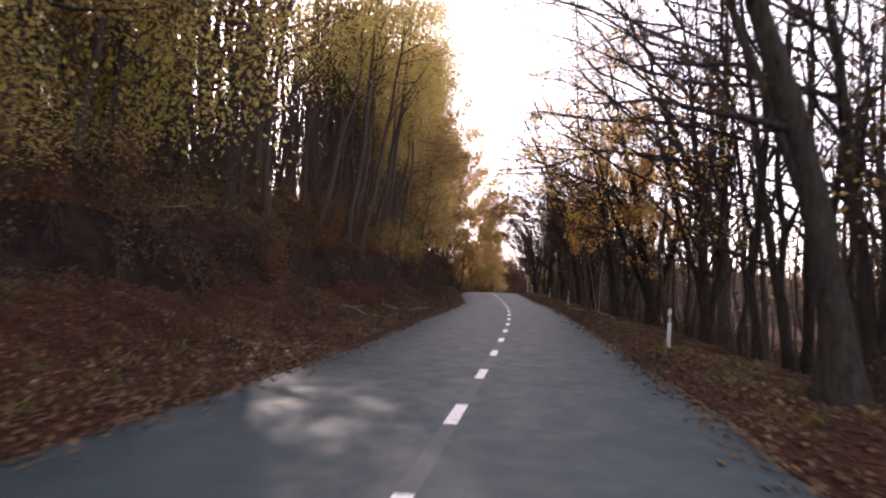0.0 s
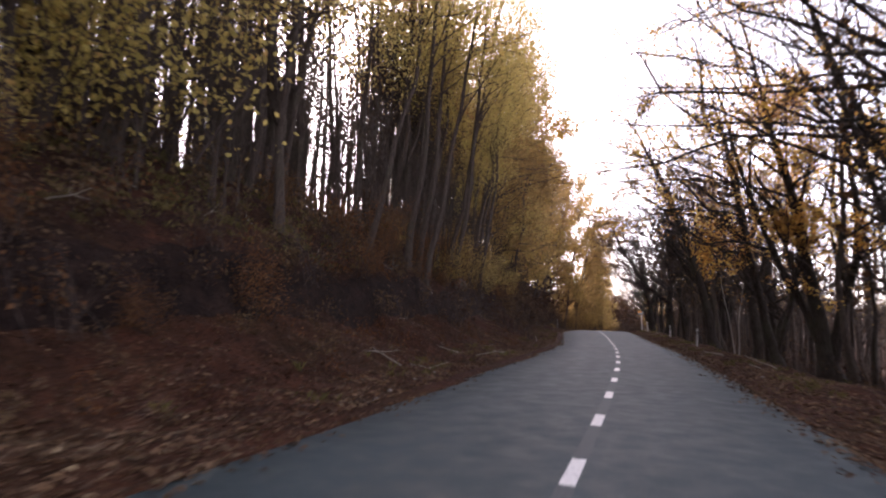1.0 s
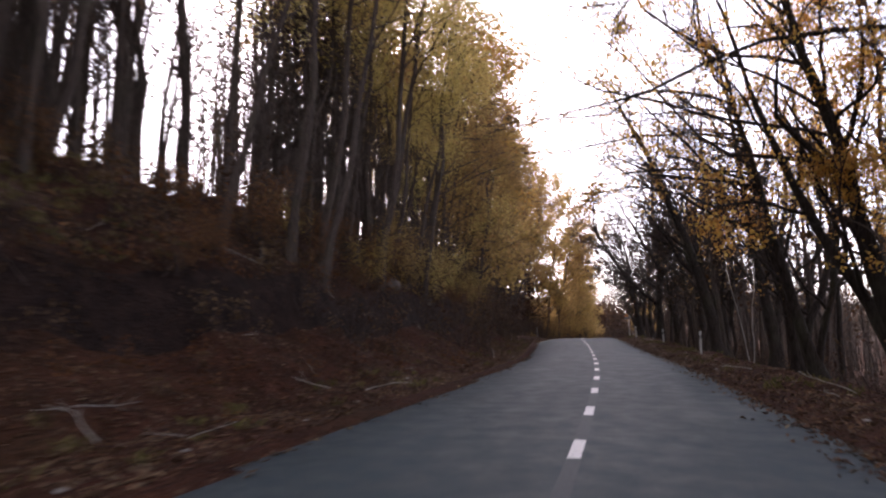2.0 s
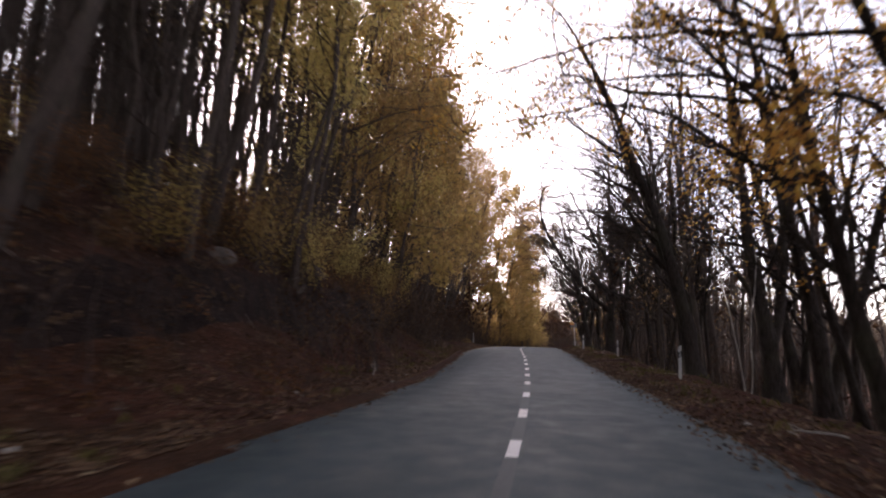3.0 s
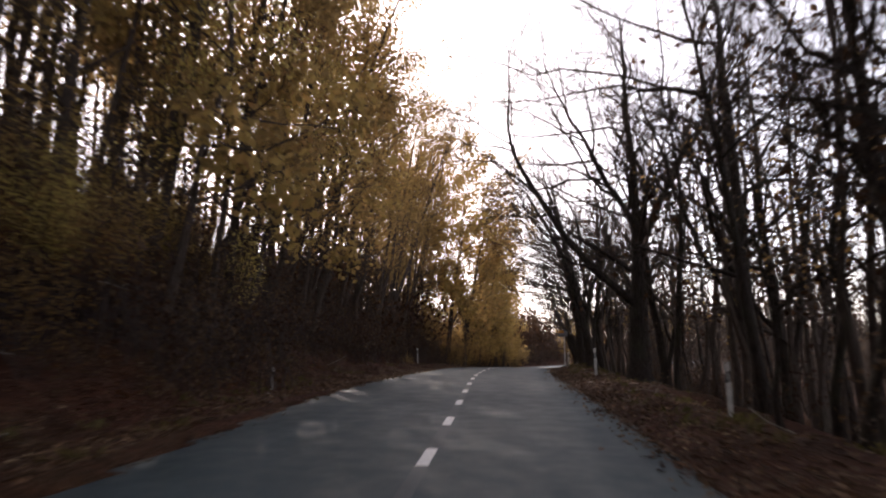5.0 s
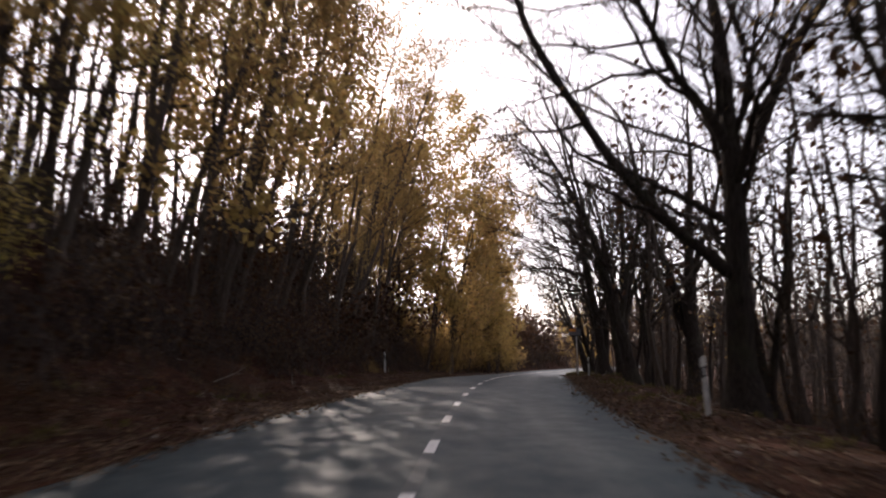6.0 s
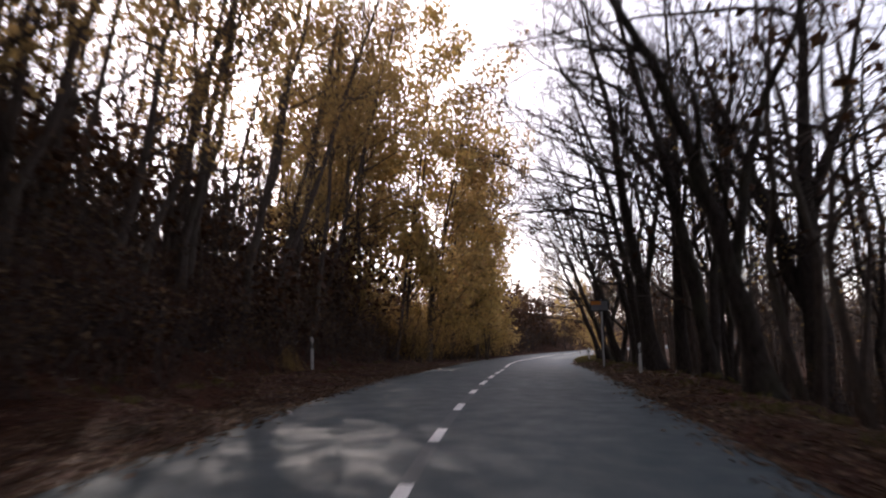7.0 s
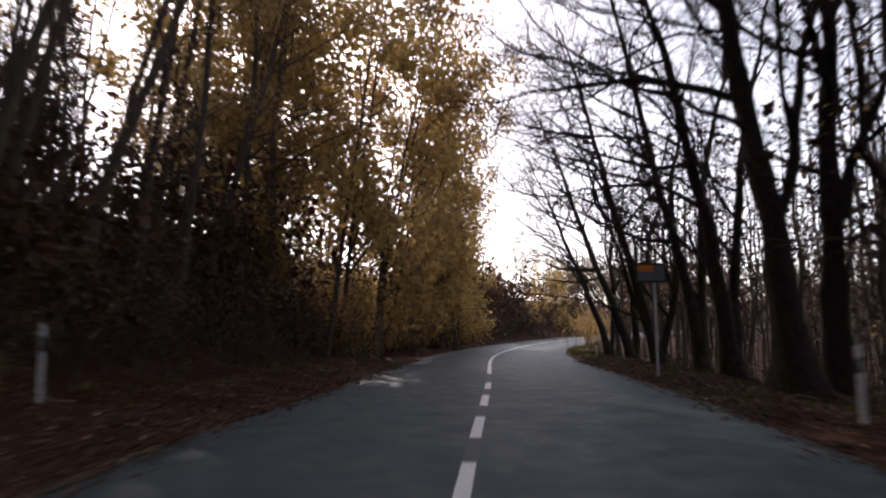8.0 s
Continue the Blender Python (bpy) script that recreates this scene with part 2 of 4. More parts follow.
def part(name, bm, mat, parent, label=""):
    me = bpy.data.meshes.new(name)
    bm.to_mesh(me)
    bm.free()
    me.materials.append(mat)
    return part_mesh(name, me, parent, label)


def thing(name, at, label, category, group="", turn=0.0):
    ob = new(name)
    ob.empty_display_size = 0.2
    ob.matrix_basis = Matrix.Translation(at) @ pose(0, 0, 0, 0, 0, turn)
    return tagged(ob, label, category, group)


def box_bm(w, d, h, z=0.0, bevel=0.005, x=0.0, y=0.0):
    bm = bmesh.new()
    bmesh.ops.create_cube(bm, size=1)
    bmesh.ops.transform(bm, matrix=Matrix.Translation((x, y, z + h / 2)) @ Matrix.Diagonal((w, d, h, 1)), verts=bm.verts)
    if bevel:
        bmesh.ops.bevel(bm, geom=bm.edges[:], offset=bevel, segments=2, affect="EDGES")
    return bm


# ---- ground: one sheet from the road out to the horizon ----
def spread(lo, a, b, hi, step, grow=1.25):
    mid = np.arange(a, b + step / 2, step)
    out, d, v = [], step, b
    while v < hi:
        d *= grow
        v += d
        out.append(v)
    pre, d, v = [], step, a
    while v > lo:
        d *= grow
        v -= d
        pre.append(v)
    return np.array(pre[::-1] + list(mid) + out)


def build_ground():
    gx, gy = spread(-1500, -19, 9, 1500, 0.28), spread(-700, -4, 108, 2500, 0.42, 1.18)
    X, Y = np.meshgrid(gx, gy)
    s, lat = nearest(X, Y)
    Z = ground_z(s, lat)
    far = np.clip((np.hypot(X, Y - 60) - 330) / 300, 0, 1)
    Z = Z * (1 - far) + far * (waves(X, Y, 500, 9) * 14 + 6)
    inside = (lat > -left_edge(s) + 0.35) & (lat < right_edge(s) - 0.35) & (s > S0 + 1) & (s < S1 - 1)
    Z = np.where(inside, np.interp(s, SG, RZ) - 0.14, Z)
    n, k = len(gx), len(gy)
    idx = np.arange(n * k).reshape(k, n)
    faces = np.stack([idx[:-1, :-1], idx[:-1, 1:], idx[1:, 1:], idx[1:, :-1]], -1).reshape(-1, 4)
    ob = new("ground", mesh_of("ground", np.stack([X, Y, Z], -1).reshape(-1, 3), faces, SOIL, True))
    tagged(ob, "brown leaf-covered forest floor with a steep earth bank", "ground", kind="structure")


def build_road():
    ss = np.concatenate([np.arange(-60, -4, 4.0), np.arange(-4, 130, 0.5), np.arange(130, 322, 4.0)])
    verts = []
    for s in ss:
        e = 0.05 * math.sin(s * 2.1) + 0.06 * math.sin(s * 0.83 + 1) + 0.03 * math.sin(s * 5.7)
        r, l = right_edge(s) + e, left_edge(s) + 0.05 * math.sin(s * 1.7 + 2) + 0.08 * math.sin(s * 0.6)
        for lat, z in ((-l - 0.06, -0.13), (-l, -0.045), (-l * 0.6, -0.015), (0, 0), (r * 0.6, -0.015), (r, -0.045), (r + 0.06, -0.13)):
            verts.append(on_road(s, lat, z))
    k = 7
    faces = [(i * k + j, i * k + j + 1, (i + 1) * k + j + 1, (i + 1) * k + j) for i in range(len(ss) - 1) for j in range(k - 1)]
    tagged(new("road", mesh_of("road", np.array(verts), faces, ASPHALT, True)), "grey-blue worn asphalt road with ragged leaf-strewn edges", "road", kind="structure")


def strip(s_a, s_b, lat, half, up, step=0.5, wob=0.0):
    ss = np.linspace(s_a, s_b, max(2, int((s_b - s_a) / step) + 1))
    v = []
    for s in ss:
        for side in (-1, 1):
            v.append(on_road(s, lat + side * half + wob * math.sin(s * 3.1 + side), up))
    return np.array(v), [(2 * i, 2 * i + 1, 2 * i + 3, 2 * i + 2) for i in range(len(ss) - 1)]


DASH_0 = 6.207


def build_markings():
    line = thing("centre_line", (0, 0, 0), "broken white centre line painted on the asphalt, worn", "road marking")
    line["kind"] = "structure"
    v, f = strip(-20, 101, 0, 0.075, 0.003)
    part_mesh("worn_line", mesh_of("worn_line", v, f, WORN), line, "faint grey trace of an older line")
    for k in range(-6, 30):
        c = DASH_0 + 3.0 * k
        half = 0.5 if k < 26 else 0.85
        v, f = strip(c - half, c + half, 0, 0.068, 0.007)
        part_mesh("dash", mesh_of("dash", v, f, PAINT), line)
    v, f = strip(97.5, 200, 0, 0.068, 0.007)
    part_mesh("solid_line", mesh_of("solid_line", v, f, PAINT), line, "unbroken white line into the bend")


build_ground()
build_road()
build_markings()


# ---- trees ----
class Wood:
    """Collects tapered tubes and leaves of one plant."""

    def __init__(self):
        self.v, self.f, self.n = [], [], 0
        self.tips = []

    def tube(self, pts, radii, sides):
        pts = np.asarray(pts)
        d = np.gradient(pts, axis=0)
        d /= np.linalg.norm(d, axis=1)[:, None] + 1e-9
        ref = np.array([1.0, 0, 0]) if abs(d[0][0]) < 0.8 else np.array([0, 1.0, 0])
        u = np.cross(d, ref)
        u /= np.linalg.norm(u, axis=1)[:, None] + 1e-9
        w = np.cross(d, u)
        a = np.arange(sides) * 2 * np.pi / sides
        ring = u[:, None] * np.cos(a)[None, :, None] + w[:, None] * np.sin(a)[None, :, None]
        self.v.append((pts[:, None] + ring * np.asarray(radii)[:, None, None]).reshape(-1, 3))
        m = len(pts)
        i = self.n + np.arange(m - 1)[:, None] * sides
        j, jn = np.arange(sides)[None], (np.arange(sides)[None] + 1) % sides
        self.f.append(np.stack([i + j, i + jn, i + sides + jn, i + sides + j], -1).reshape(-1, 4))
        self.n += m * sides

    def mesh(self, name, mat):
        return mesh_of(name, np.concatenate(self.v), np.concatenate(self.f), mat, True)


def bough(rng, start, way, length, segs, wander, lift):
    pts, d = [np.array(start, float)], np.array(way, float)
    d /= np.linalg.norm(d)
    for _ in range(segs):
        d = d + rng.normal(0, wander, 3) + np.array([0, 0, lift])
        d /= np.linalg.norm(d)
        pts.append(pts[-1] + d * length / segs)
    return np.array(pts)


def along(pts, f):
    x = f * (len(pts) - 1)
    i = min(int(x), len(pts) - 2)
    return pts[i] + (pts[i + 1] - pts[i]) * (x - i), pts[i + 1] - pts[i]


def sideways(rng, d, angle):
    d = d / np.linalg.norm(d)
    r = rng.normal(0, 1, 3)
    r -= d * (r @ d)
    r /= np.linalg.norm(r)
    return d * math.cos(angle) + r * math.sin(angle)


def leaves_mesh(name, rng, centres, count, spread_m, size, mat):
    """Folded little blades scattered round the twig ends."""
    c = np.asarray(centres)
    p = c[rng.randint(0, len(c), count)] + rng.normal(0, spread_m, (count, 3))
    sz = rng.uniform(0.6, 1.25, count)[:, None] * size
    a = rng.normal(0, 1, (count, 3))
    a[:, 2] -= 0.5
    a /= np.linalg.norm(a, axis=1)[:, None]
    b = np.cross(a, rng.normal(0, 1, (count, 3)))
    b /= np.linalg.norm(b, axis=1)[:, None] + 1e-9
    n = np.cross(a, b)
    v = np.stack([p, p + a * sz * 0.5 + b * sz * 0.33 + n * sz * 0.08, p + a * sz, p + a * sz * 0.5 - b * sz * 0.33 + n * sz * 0.08], 1).reshape(-1, 3)
    i = np.arange(count)[:, None] * 4
    f = np.concatenate([i + [[0, 1, 2]], i + [[0, 2, 3]]], 1).reshape(-1, 3)
    return mesh_of(name, v, f, mat)


def limbs(rng, twigs, stem, r_at, n, lo, hi, length, angle, lift, toward, dense=1.0, taper=0.75, twig=0.009, fork=4, fine=True):
    """Limbs on a stem, each with side branches and fine twigs. Returns the limbs, one plant piece each."""
    made = []
    for k in range(n):
        f = lo + (hi - lo) * (k + rng.uniform(0, 1)) / n
        p, d = along(stem, f)
        way = sideways(rng, d, angle + rng.normal(0, 0.2)) + np.array(toward) * rng.uniform(0.2, 1.0)
        ln = length * (1.1 - taper * f) * rng.uniform(0.65, 1.25)
        limb = bough(rng, p, way, ln, 8 if fine else 4, 0.18, lift)
        limb[:, 2] = np.maximum(limb[:, 2], p[2] - 0.25 + 0.04 * np.arange(len(limb)))  # limbs never hang down
        r0 = max(0.02, min(r_at(f) * 0.55, 0.015 * ln + 0.014))
        wood = Wood()
        wood.tube(limb, np.linspace(r0, 0.01, len(limb)), 5 if fine else 3)
        made.append(wood)
        twigged(rng, twigs, limb, ln, r0, lift, dense, twig, fork, fine)
    return made


def twigged(rng, twigs, limb, ln, r0, lift, dense, twig, fork, fine=True):
    """Side branches and fine twigs along one limb."""
    for _ in range(max(2, int(ln * 2.0 * dense))):
        g = rng.uniform(0.18, 1.0)
        q, e = along(limb, g)
        side = bough(rng, q, sideways(rng, e, rng.uniform(0.45, 0.95)), min(ln, 5.0) * rng.uniform(0.2, 0.42) * (1.2 - 0.6 * g), 4 if fine else 2, 0.16, lift * 0.8)
        twigs.tube(side, np.linspace(max(r0 * 0.25, twig), twig * 0.6, len(side)), 3)
        twigs.tips.append(side[-1])
        twigs.tips.append(side[2])
        for _ in range(fork):
            h, e2 = along(side, rng.uniform(0.15, 1.0))
            tw = bough(rng, h, sideways(rng, e2, rng.uniform(0.4, 0.9)), rng.uniform(0.35, 0.95), 1, 0.12, lift)
            twigs.tube(tw, [twig, twig * 0.5], 3)
            twigs.tips.append(tw[-1])


def stem_path(rng, base, lean, height, segs=12, crook=0.05, arch=(0, 0)):
    """A stem that leans by lean (metres per metre of height) and arches over towards its top."""
    pts = []
    off = np.zeros(2)
    for i in range(segs + 1):
        f = i / segs
        xy = np.array(lean) * f * height + np.array(arch) * f * f * height + off
        pts.append((base[0] + xy[0], base[1] + xy[1], base[2] + f * height))
        off = off + rng.normal(0, crook, 2)
    return np.array(pts)


def stem_radii(r, n, flare=1.35):
    f = np.linspace(0, 1, n)
    out = r * (1 - 0.9 * f ** 0.9)
    out[0] *= flare
    return np.maximum(out, 0.012)


def resampled(pts, n):
    x = np.linspace(0, len(pts) - 1, n)
    return np.stack([np.interp(x, np.arange(len(pts)), pts[:, c]) for c in range(3)], -1)


def uneven(wood, rng, amount):
    """Ribs and hollows round a trunk: pushes whole ribs in and out along the stem."""
    v = wood.v[-1].reshape(-1, 12, 3)
    mid = v.mean(1, keepdims=True)
    rib = rng.normal(0, amount, (1, 12, 1)) + rng.normal(0, amount * 0.45, (v.shape[0], 12, 1))
    wood.v[-1] = (mid + (v - mid) * (1 + rib)).reshape(-1, 3)


def stuff(ob):
    return tagged(ob, kind="stuff")


def merged_wood(pieces):
    w = Wood()
    for p in pieces:
        w.v.extend(p.v)
        w.f.extend(f + w.n for f in p.f)
        w.n += p.n
    return w


def roadside_tree(seed, s, lat, r, height, stems, leaf=None, count=0, size=0.09, label="", n_limbs=15, reach=4.6, toward=-0.5, dense=1.0, over=0):
    """A big old tree with one or more leaning stems and long bare limbs. stems: lean along the road's side, lean ahead, arch, share of radius, height where it parts."""
    rng = np.random.RandomState(seed)
    th = float(np.interp(s, SG, TH))
    root = thing("tree", spot(s, lat, 0.12), label, "tree", "roadside trees", -math.degrees(th))
    twigs = Wood()
    for k, (side, ahead, arch, share, start) in enumerate(stems):
        base = (0, 0, 0) if k == 0 else along(main, start / main[-1][2])[0] * (1, 1, 1)
        h = height * (0.75 + 0.25 * share) - start
        st = stem_path(rng, base, (side, ahead), h, 14, 0.06 if start == 0 else 0.1, (arch, 0))
        if k == 0:
            main = st
        trunk = Wood()
        st = resampled(st, 28)
        girth = stem_radii(r * share, len(st), 1.0) * (1 + 0.07 * np.sin(np.arange(len(st)) * 1.9 + k) + rng.normal(0, 0.035, len(st)))
        if start == 0:
            girth *= 1 + 0.75 * np.exp(-np.linspace(0, 28, len(st)) / 1.1)
        trunk.tube(st, girth, 12)
        uneven(trunk, rng, 0.1)
        part_mesh("trunk" if k == 0 else "stem", trunk.mesh("trunk", BARK), root)
        for w in limbs(rng, twigs, st, lambda f, q=r * share: q * (1 - 0.9 * f), n_limbs if k == 0 else n_limbs * 2 // 3,
                       (0.3 if toward < -0.7 else 0.22) if start == 0 else 0.1, 0.98, reach, 0.8, 0.05, (toward, 0, 0.05), dense, 0.75, 0.0075):
            part_mesh("limb", w.mesh("limb", BARK), root)
    for k in range(over):  # long limbs out over the road
        p, d = along(main, 0.36 + 0.5 * (k + rng.uniform(0, 1)) / over)
        ln = max(2.5, (p[0] + lat - (rng.uniform(-3.6, 0.2) if 20 < s < 38 else rng.uniform(-2.2, 0.9))) * 1.12)
        limb = bough(rng, p, (-1, rng.normal(0, 0.3), rng.uniform(0.2, 0.75)), ln, 10, 0.2, 0.02)
        limb[:, 2] = np.maximum(limb[:, 2], p[2] + 0.05 * np.arange(len(limb)))
        w = Wood()
        w.tube(limb, np.linspace(0.005 * ln + 0.016, 0.009, len(limb)), 5)
        part_mesh("limb", w.mesh("limb", BARK), root)
        twigged(rng, twigs, limb, ln, 0.045, 0.03, 1.5, 0.008, 4)
    stuff(part_mesh("fine_twig_spray", twigs.mesh("fine_twig_spray", TWIG), root))
    if leaf and count:
        tips = np.array(twigs.tips)
        if leaf is LEAF_ORANGE:  # leaves hold on in layered sprays
            hold = np.sin(tips[:, 2] * 2.3 + 0.5 * tips[:, 0] + seed) + np.sin(tips[:, 0] * 1.2 + tips[:, 1] * 0.9 + 2 * seed)
            tips = tips[(hold > 0.25) & (tips[:, 2] < 0.8 * height)]
        stuff(part_mesh("crown", leaves_mesh("crown", rng, tips, count, 0.15, size, leaf), root, "sparse autumn leaves"))
    return root


def pole_tree(seed, height, r, leaf, count, lo=0.3, reach=2.2, lean=(0, 0), size=0.12, toward=(0, 0, 0), label="", n_limbs=13, group="wood on the bank", bark=None, dense=0.6, taper=0.45, loose=0.28, leafy_from=0.0):
    """A slim straight forest tree, leafy above."""
    rng = np.random.RandomState(seed)
    root = thing("tree", (0, 0, 0), label, "tree", group)
    trunk, twigs = Wood(), Wood()
    st = stem_path(rng, (0, 0, 0), lean, height, 12, 0.13)
    trunk.tube(st, stem_radii(r, len(st), 1.3), 7)
    made = limbs(rng, twigs, st, lambda f: r * (1 - 0.9 * f), n_limbs, lo, 0.99, reach, 0.95, 0.05, toward, dense, taper, 0.01, 3, False)
    part_mesh("trunk", trunk.mesh("trunk", bark or BARK_POLE), root)
    stuff(part_mesh("branchwork", merged_wood(made + [twigs]).mesh("branchwork", bark or BARK_POLE), root))
    if count:
        stuff(part_mesh("crown", leaves_mesh("crown", rng, [p for p in twigs.tips if p[2] > leafy_from * height], count, loose, size, leaf), root))
    return root


BARE = "tall dark bare-limbed tree leaning over the road verge"
OLD = "old dark roadside tree with forked stems and few yellow leaves"
ORANGE = "roadside tree with orange and yellow autumn leaves"
seeds = itertools.count(100)


def verge_tree(s, lat, r, h, stems, leaf, count, label):
    """A tree of the right-hand verge: along the road, sideways, radius, height, stems, leaves."""
    orange = leaf is LEAF_ORANGE
    first, broad = s < 10, 69 < s < 72
    over = 0 if s < 14 or lat > 10 or 44 < s < 46 else 4 if s < 20 or 46 < s < 47 else 9 if s < 38 else 5 if s > 90 else 2
    roadside_tree(next(seeds), s, lat, r, h, stems, leaf, int(count * 3.4) if orange else count, 0.115 if orange and 30 < s < 34 else 0.095 if orange else 0.085, label,
                  11 if first else 22 if broad else 9 if 80 < s < 85 else 16, 0.3 * h + (0.2 if first else 1.2), -0.3 if first else -0.85 if s > 78 else -0.6,
                  1.9 if broad else 0.9 if s < 22 else 1.3 if s < 47 else 1.85, over)


verge_tree(2.5, 7.2, 0.2, 15, [(-0.1, 0, -0.05, 1, 0)], LEAF_BROWN, 400, BARE)
verge_tree(8.2, 4.6, 0.19, 15, [(-0.19, -0.02, -0.04, 1, 0), (-0.42, 0.05, 0.1, 0.4, 1.9)], LEAF_GOLD, 400, BARE)
verge_tree(12.6, 10.4, 0.17, 16, [(-0.1, 0, 0.02, 1, 0), (0.12, 0.05, 0, 0.75, 0.3)], LEAF_BROWN, 150, BARE)
verge_tree(18.2, 8.2, 0.16, 16, [(-0.12, 0, 0, 1, 0), (0.08, 0.05, 0.03, 0.8, 0.3)], LEAF_GOLD, 250, BARE)
verge_tree(24.0, 7.6, 0.2, 15, [(-0.05, 0, -0.05, 1, 0), (0.15, 0.1, 0, 0.7, 0.4), (-0.2, 0.1, 0, 0.55, 0.8)], LEAF_ORANGE, 1500, ORANGE)
verge_tree(15.0, 8.6, 0.2, 17, [(-0.08, 0, 0, 1, 0), (0.1, 0, 0, 0.7, 0.5)], LEAF_GOLD, 500, BARE)
verge_tree(20.5, 9.4, 0.17, 17, [(0.03, 0, -0.05, 1, 0)], LEAF_GOLD, 400, BARE)
verge_tree(28.0, 9.6, 0.28, 19, [(0.0, 0, 0.02, 1, 0), (-0.45, 0.1, 0.1, 0.65, 5.5), (0.08, 0, 0.0, 0.8, 0.2)], LEAF_GOLD, 800, OLD)
verge_tree(32.0, 7.6, 0.28, 15, [(-0.12, 0, -0.06, 1, 0), (0.3, 0.1, -0.15, 0.7, 0.4), (-0.32, 0.1, 0.05, 0.6, 0.6)], LEAF_ORANGE, 4600, ORANGE)
verge_tree(35.5, 6.8, 0.2, 13, [(-0.2, 0, 0.0, 1, 0), (0.25, 0.1, -0.1, 0.6, 0.5)], LEAF_ORANGE, 2000, ORANGE)
verge_tree(40.0, 7.6, 0.24, 14, [(-0.15, 0, 0, 1, 0), (0.25, 0, 0, 0.7, 0.6)], LEAF_ORANGE, 1100, ORANGE)
verge_tree(46.5, 6.2, 0.34, 15, [(-0.11, -0.02, -0.2, 1, 0), (-0.25, 0.2, -0.1, 0.5, 4.5)], LEAF_BROWN, 500, BARE)
verge_tree(45.3, 8.4, 0.32, 16, [(-0.14, 0, 0.05, 1, 0), (0.14, 0, 0.0, 0.6, 2.0)], LEAF_GOLD, 900, OLD)
verge_tree(47.5, 10.2, 0.22, 16, [(-0.1, 0, -0.05, 1, 0), (0.2, 0, 0, 0.7, 0.7)], LEAF_BROWN, 400, BARE)
verge_tree(52.0, 7.4, 0.2, 14, [(-0.1, 0, 0, 1, 0), (0.2, 0, 0, 0.6, 0.6)], LEAF_BROWN, 400, BARE)
verge_tree(57.0, 9.0, 0.22, 16, [(-0.05, 0, 0, 1, 0), (0.15, 0.1, 0, 0.6, 1.0)], LEAF_BROWN, 400, BARE)
verge_tree(61.0, 8.0, 0.17, 15, [(-0.12, 0, 0.02, 1, 0)], LEAF_BROWN, 300, BARE)
verge_tree(65.0, 9.4, 0.28, 18, [(-0.03, 0, 0, 1, 0), (-0.35, 0.1, 0.1, 0.4, 3.0)], LEAF_BROWN, 400, BARE)
verge_tree(70.6, 6.8, 0.36, 17, [(0.0, 0, 0, 1, 0), (-1.15, -0.15, 0.65, 0.45, 3.5), (-0.55, -0.15, 0.0, 0.5, 6.6), (0.6, 0, 0, 0.5, 6.2)], LEAF_GOLD, 1000, OLD)
verge_tree(67.5, 11.5, 0.24, 16, [(-0.05, 0, 0, 1, 0), (0.2, 0, 0, 0.6, 0.8)], LEAF_BROWN, 300, BARE)
verge_tree(74.0, 8.8, 0.2, 15, [(-0.1, 0, 0, 1, 0), (0.15, 0, 0, 0.7, 0.4)], LEAF_BROWN, 200, BARE)
verge_tree(80.5, 5.9, 0.28, 12.5, [(-0.08, 0, -0.33, 1, 0), (0.3, 0.1, 0.1, 0.5, 2.4)], LEAF_BROWN, 200, BARE)
verge_tree(84.2, 6.0, 0.2, 14, [(-0.12, 0, -0.08, 1, 0), (0.15, 0.1, 0, 0.7, 0.3)], LEAF_BROWN, 300, BARE)
verge_tree(87.0, 9.8, 0.42, 16, [(0.02, 0, 0.02, 1, 0), (-0.2, 0.1, 0, 0.6, 3.0), (0.3, 0, 0, 0.5, 3.6)], LEAF_BROWN, 200, BARE)
verge_tree(87.6, 7.0, 0.16, 14, [(-0.1, 0, -0.05, 1, 0), (0.2, 0.1, 0, 0.7, 0.3)], LEAF_BROWN, 300, BARE)
verge_tree(91.0, 5.7, 0.3, 15, [(-0.03, -0.02, -0.07, 1, 0), (0.25, 0.1, 0, 0.4, 3.0)], LEAF_BROWN, 300, BARE)
verge_tree(92.0, 7.1, 0.3, 16, [(0.0, 0, 0.01, 1, 0), (0.4, 0, 0, 0.4, 3.6)], LEAF_BROWN, 200, BARE)
verge_tree(95.0, 6.2, 0.2, 14, [(-0.1, 0, -0.1, 1, 0), (0.18, 0.1, 0, 0.7, 0.3)], LEAF_BROWN, 300, BARE)
verge_tree(98.0, 6.5, 0.2, 14, [(-0.15, 0, -0.05, 1, 0), (0.12, 0, 0, 0.8, 0.2)], LEAF_BROWN, 300, BARE)
verge_tree(101.5, 6.2, 0.2, 13, [(-0.2, 0, -0.05, 1, 0), (0.1, 0, 0, 0.8, 0.2), (-0.35, 0, 0, 0.5, 0.3)], LEAF_GOLD, 500, BARE)
verge_tree(106.0, 6.3, 0.2, 12, [(-0.3, 0, -0.05, 1, 0), (0.1, 0, 0, 0.8, 0.2)], LEAF_GOLD, 600, OLD)
verge_tree(112.0, 6.2, 0.2, 11, [(-0.35, 0, 0.0, 1, 0), (0.0, 0, 0, 0.8, 0.2)], LEAF_GOLD, 900, OLD)

LEANING = "dark tree leaning far over from the top of the bank"
roadside_tree(180, 8.3, -10.3, 0.2, 8.5, [(0.5, 0.85, 0.0, 1, 0)], LEAF_OLIVE, 900, 0.13, LEANING, 10, 2.6)

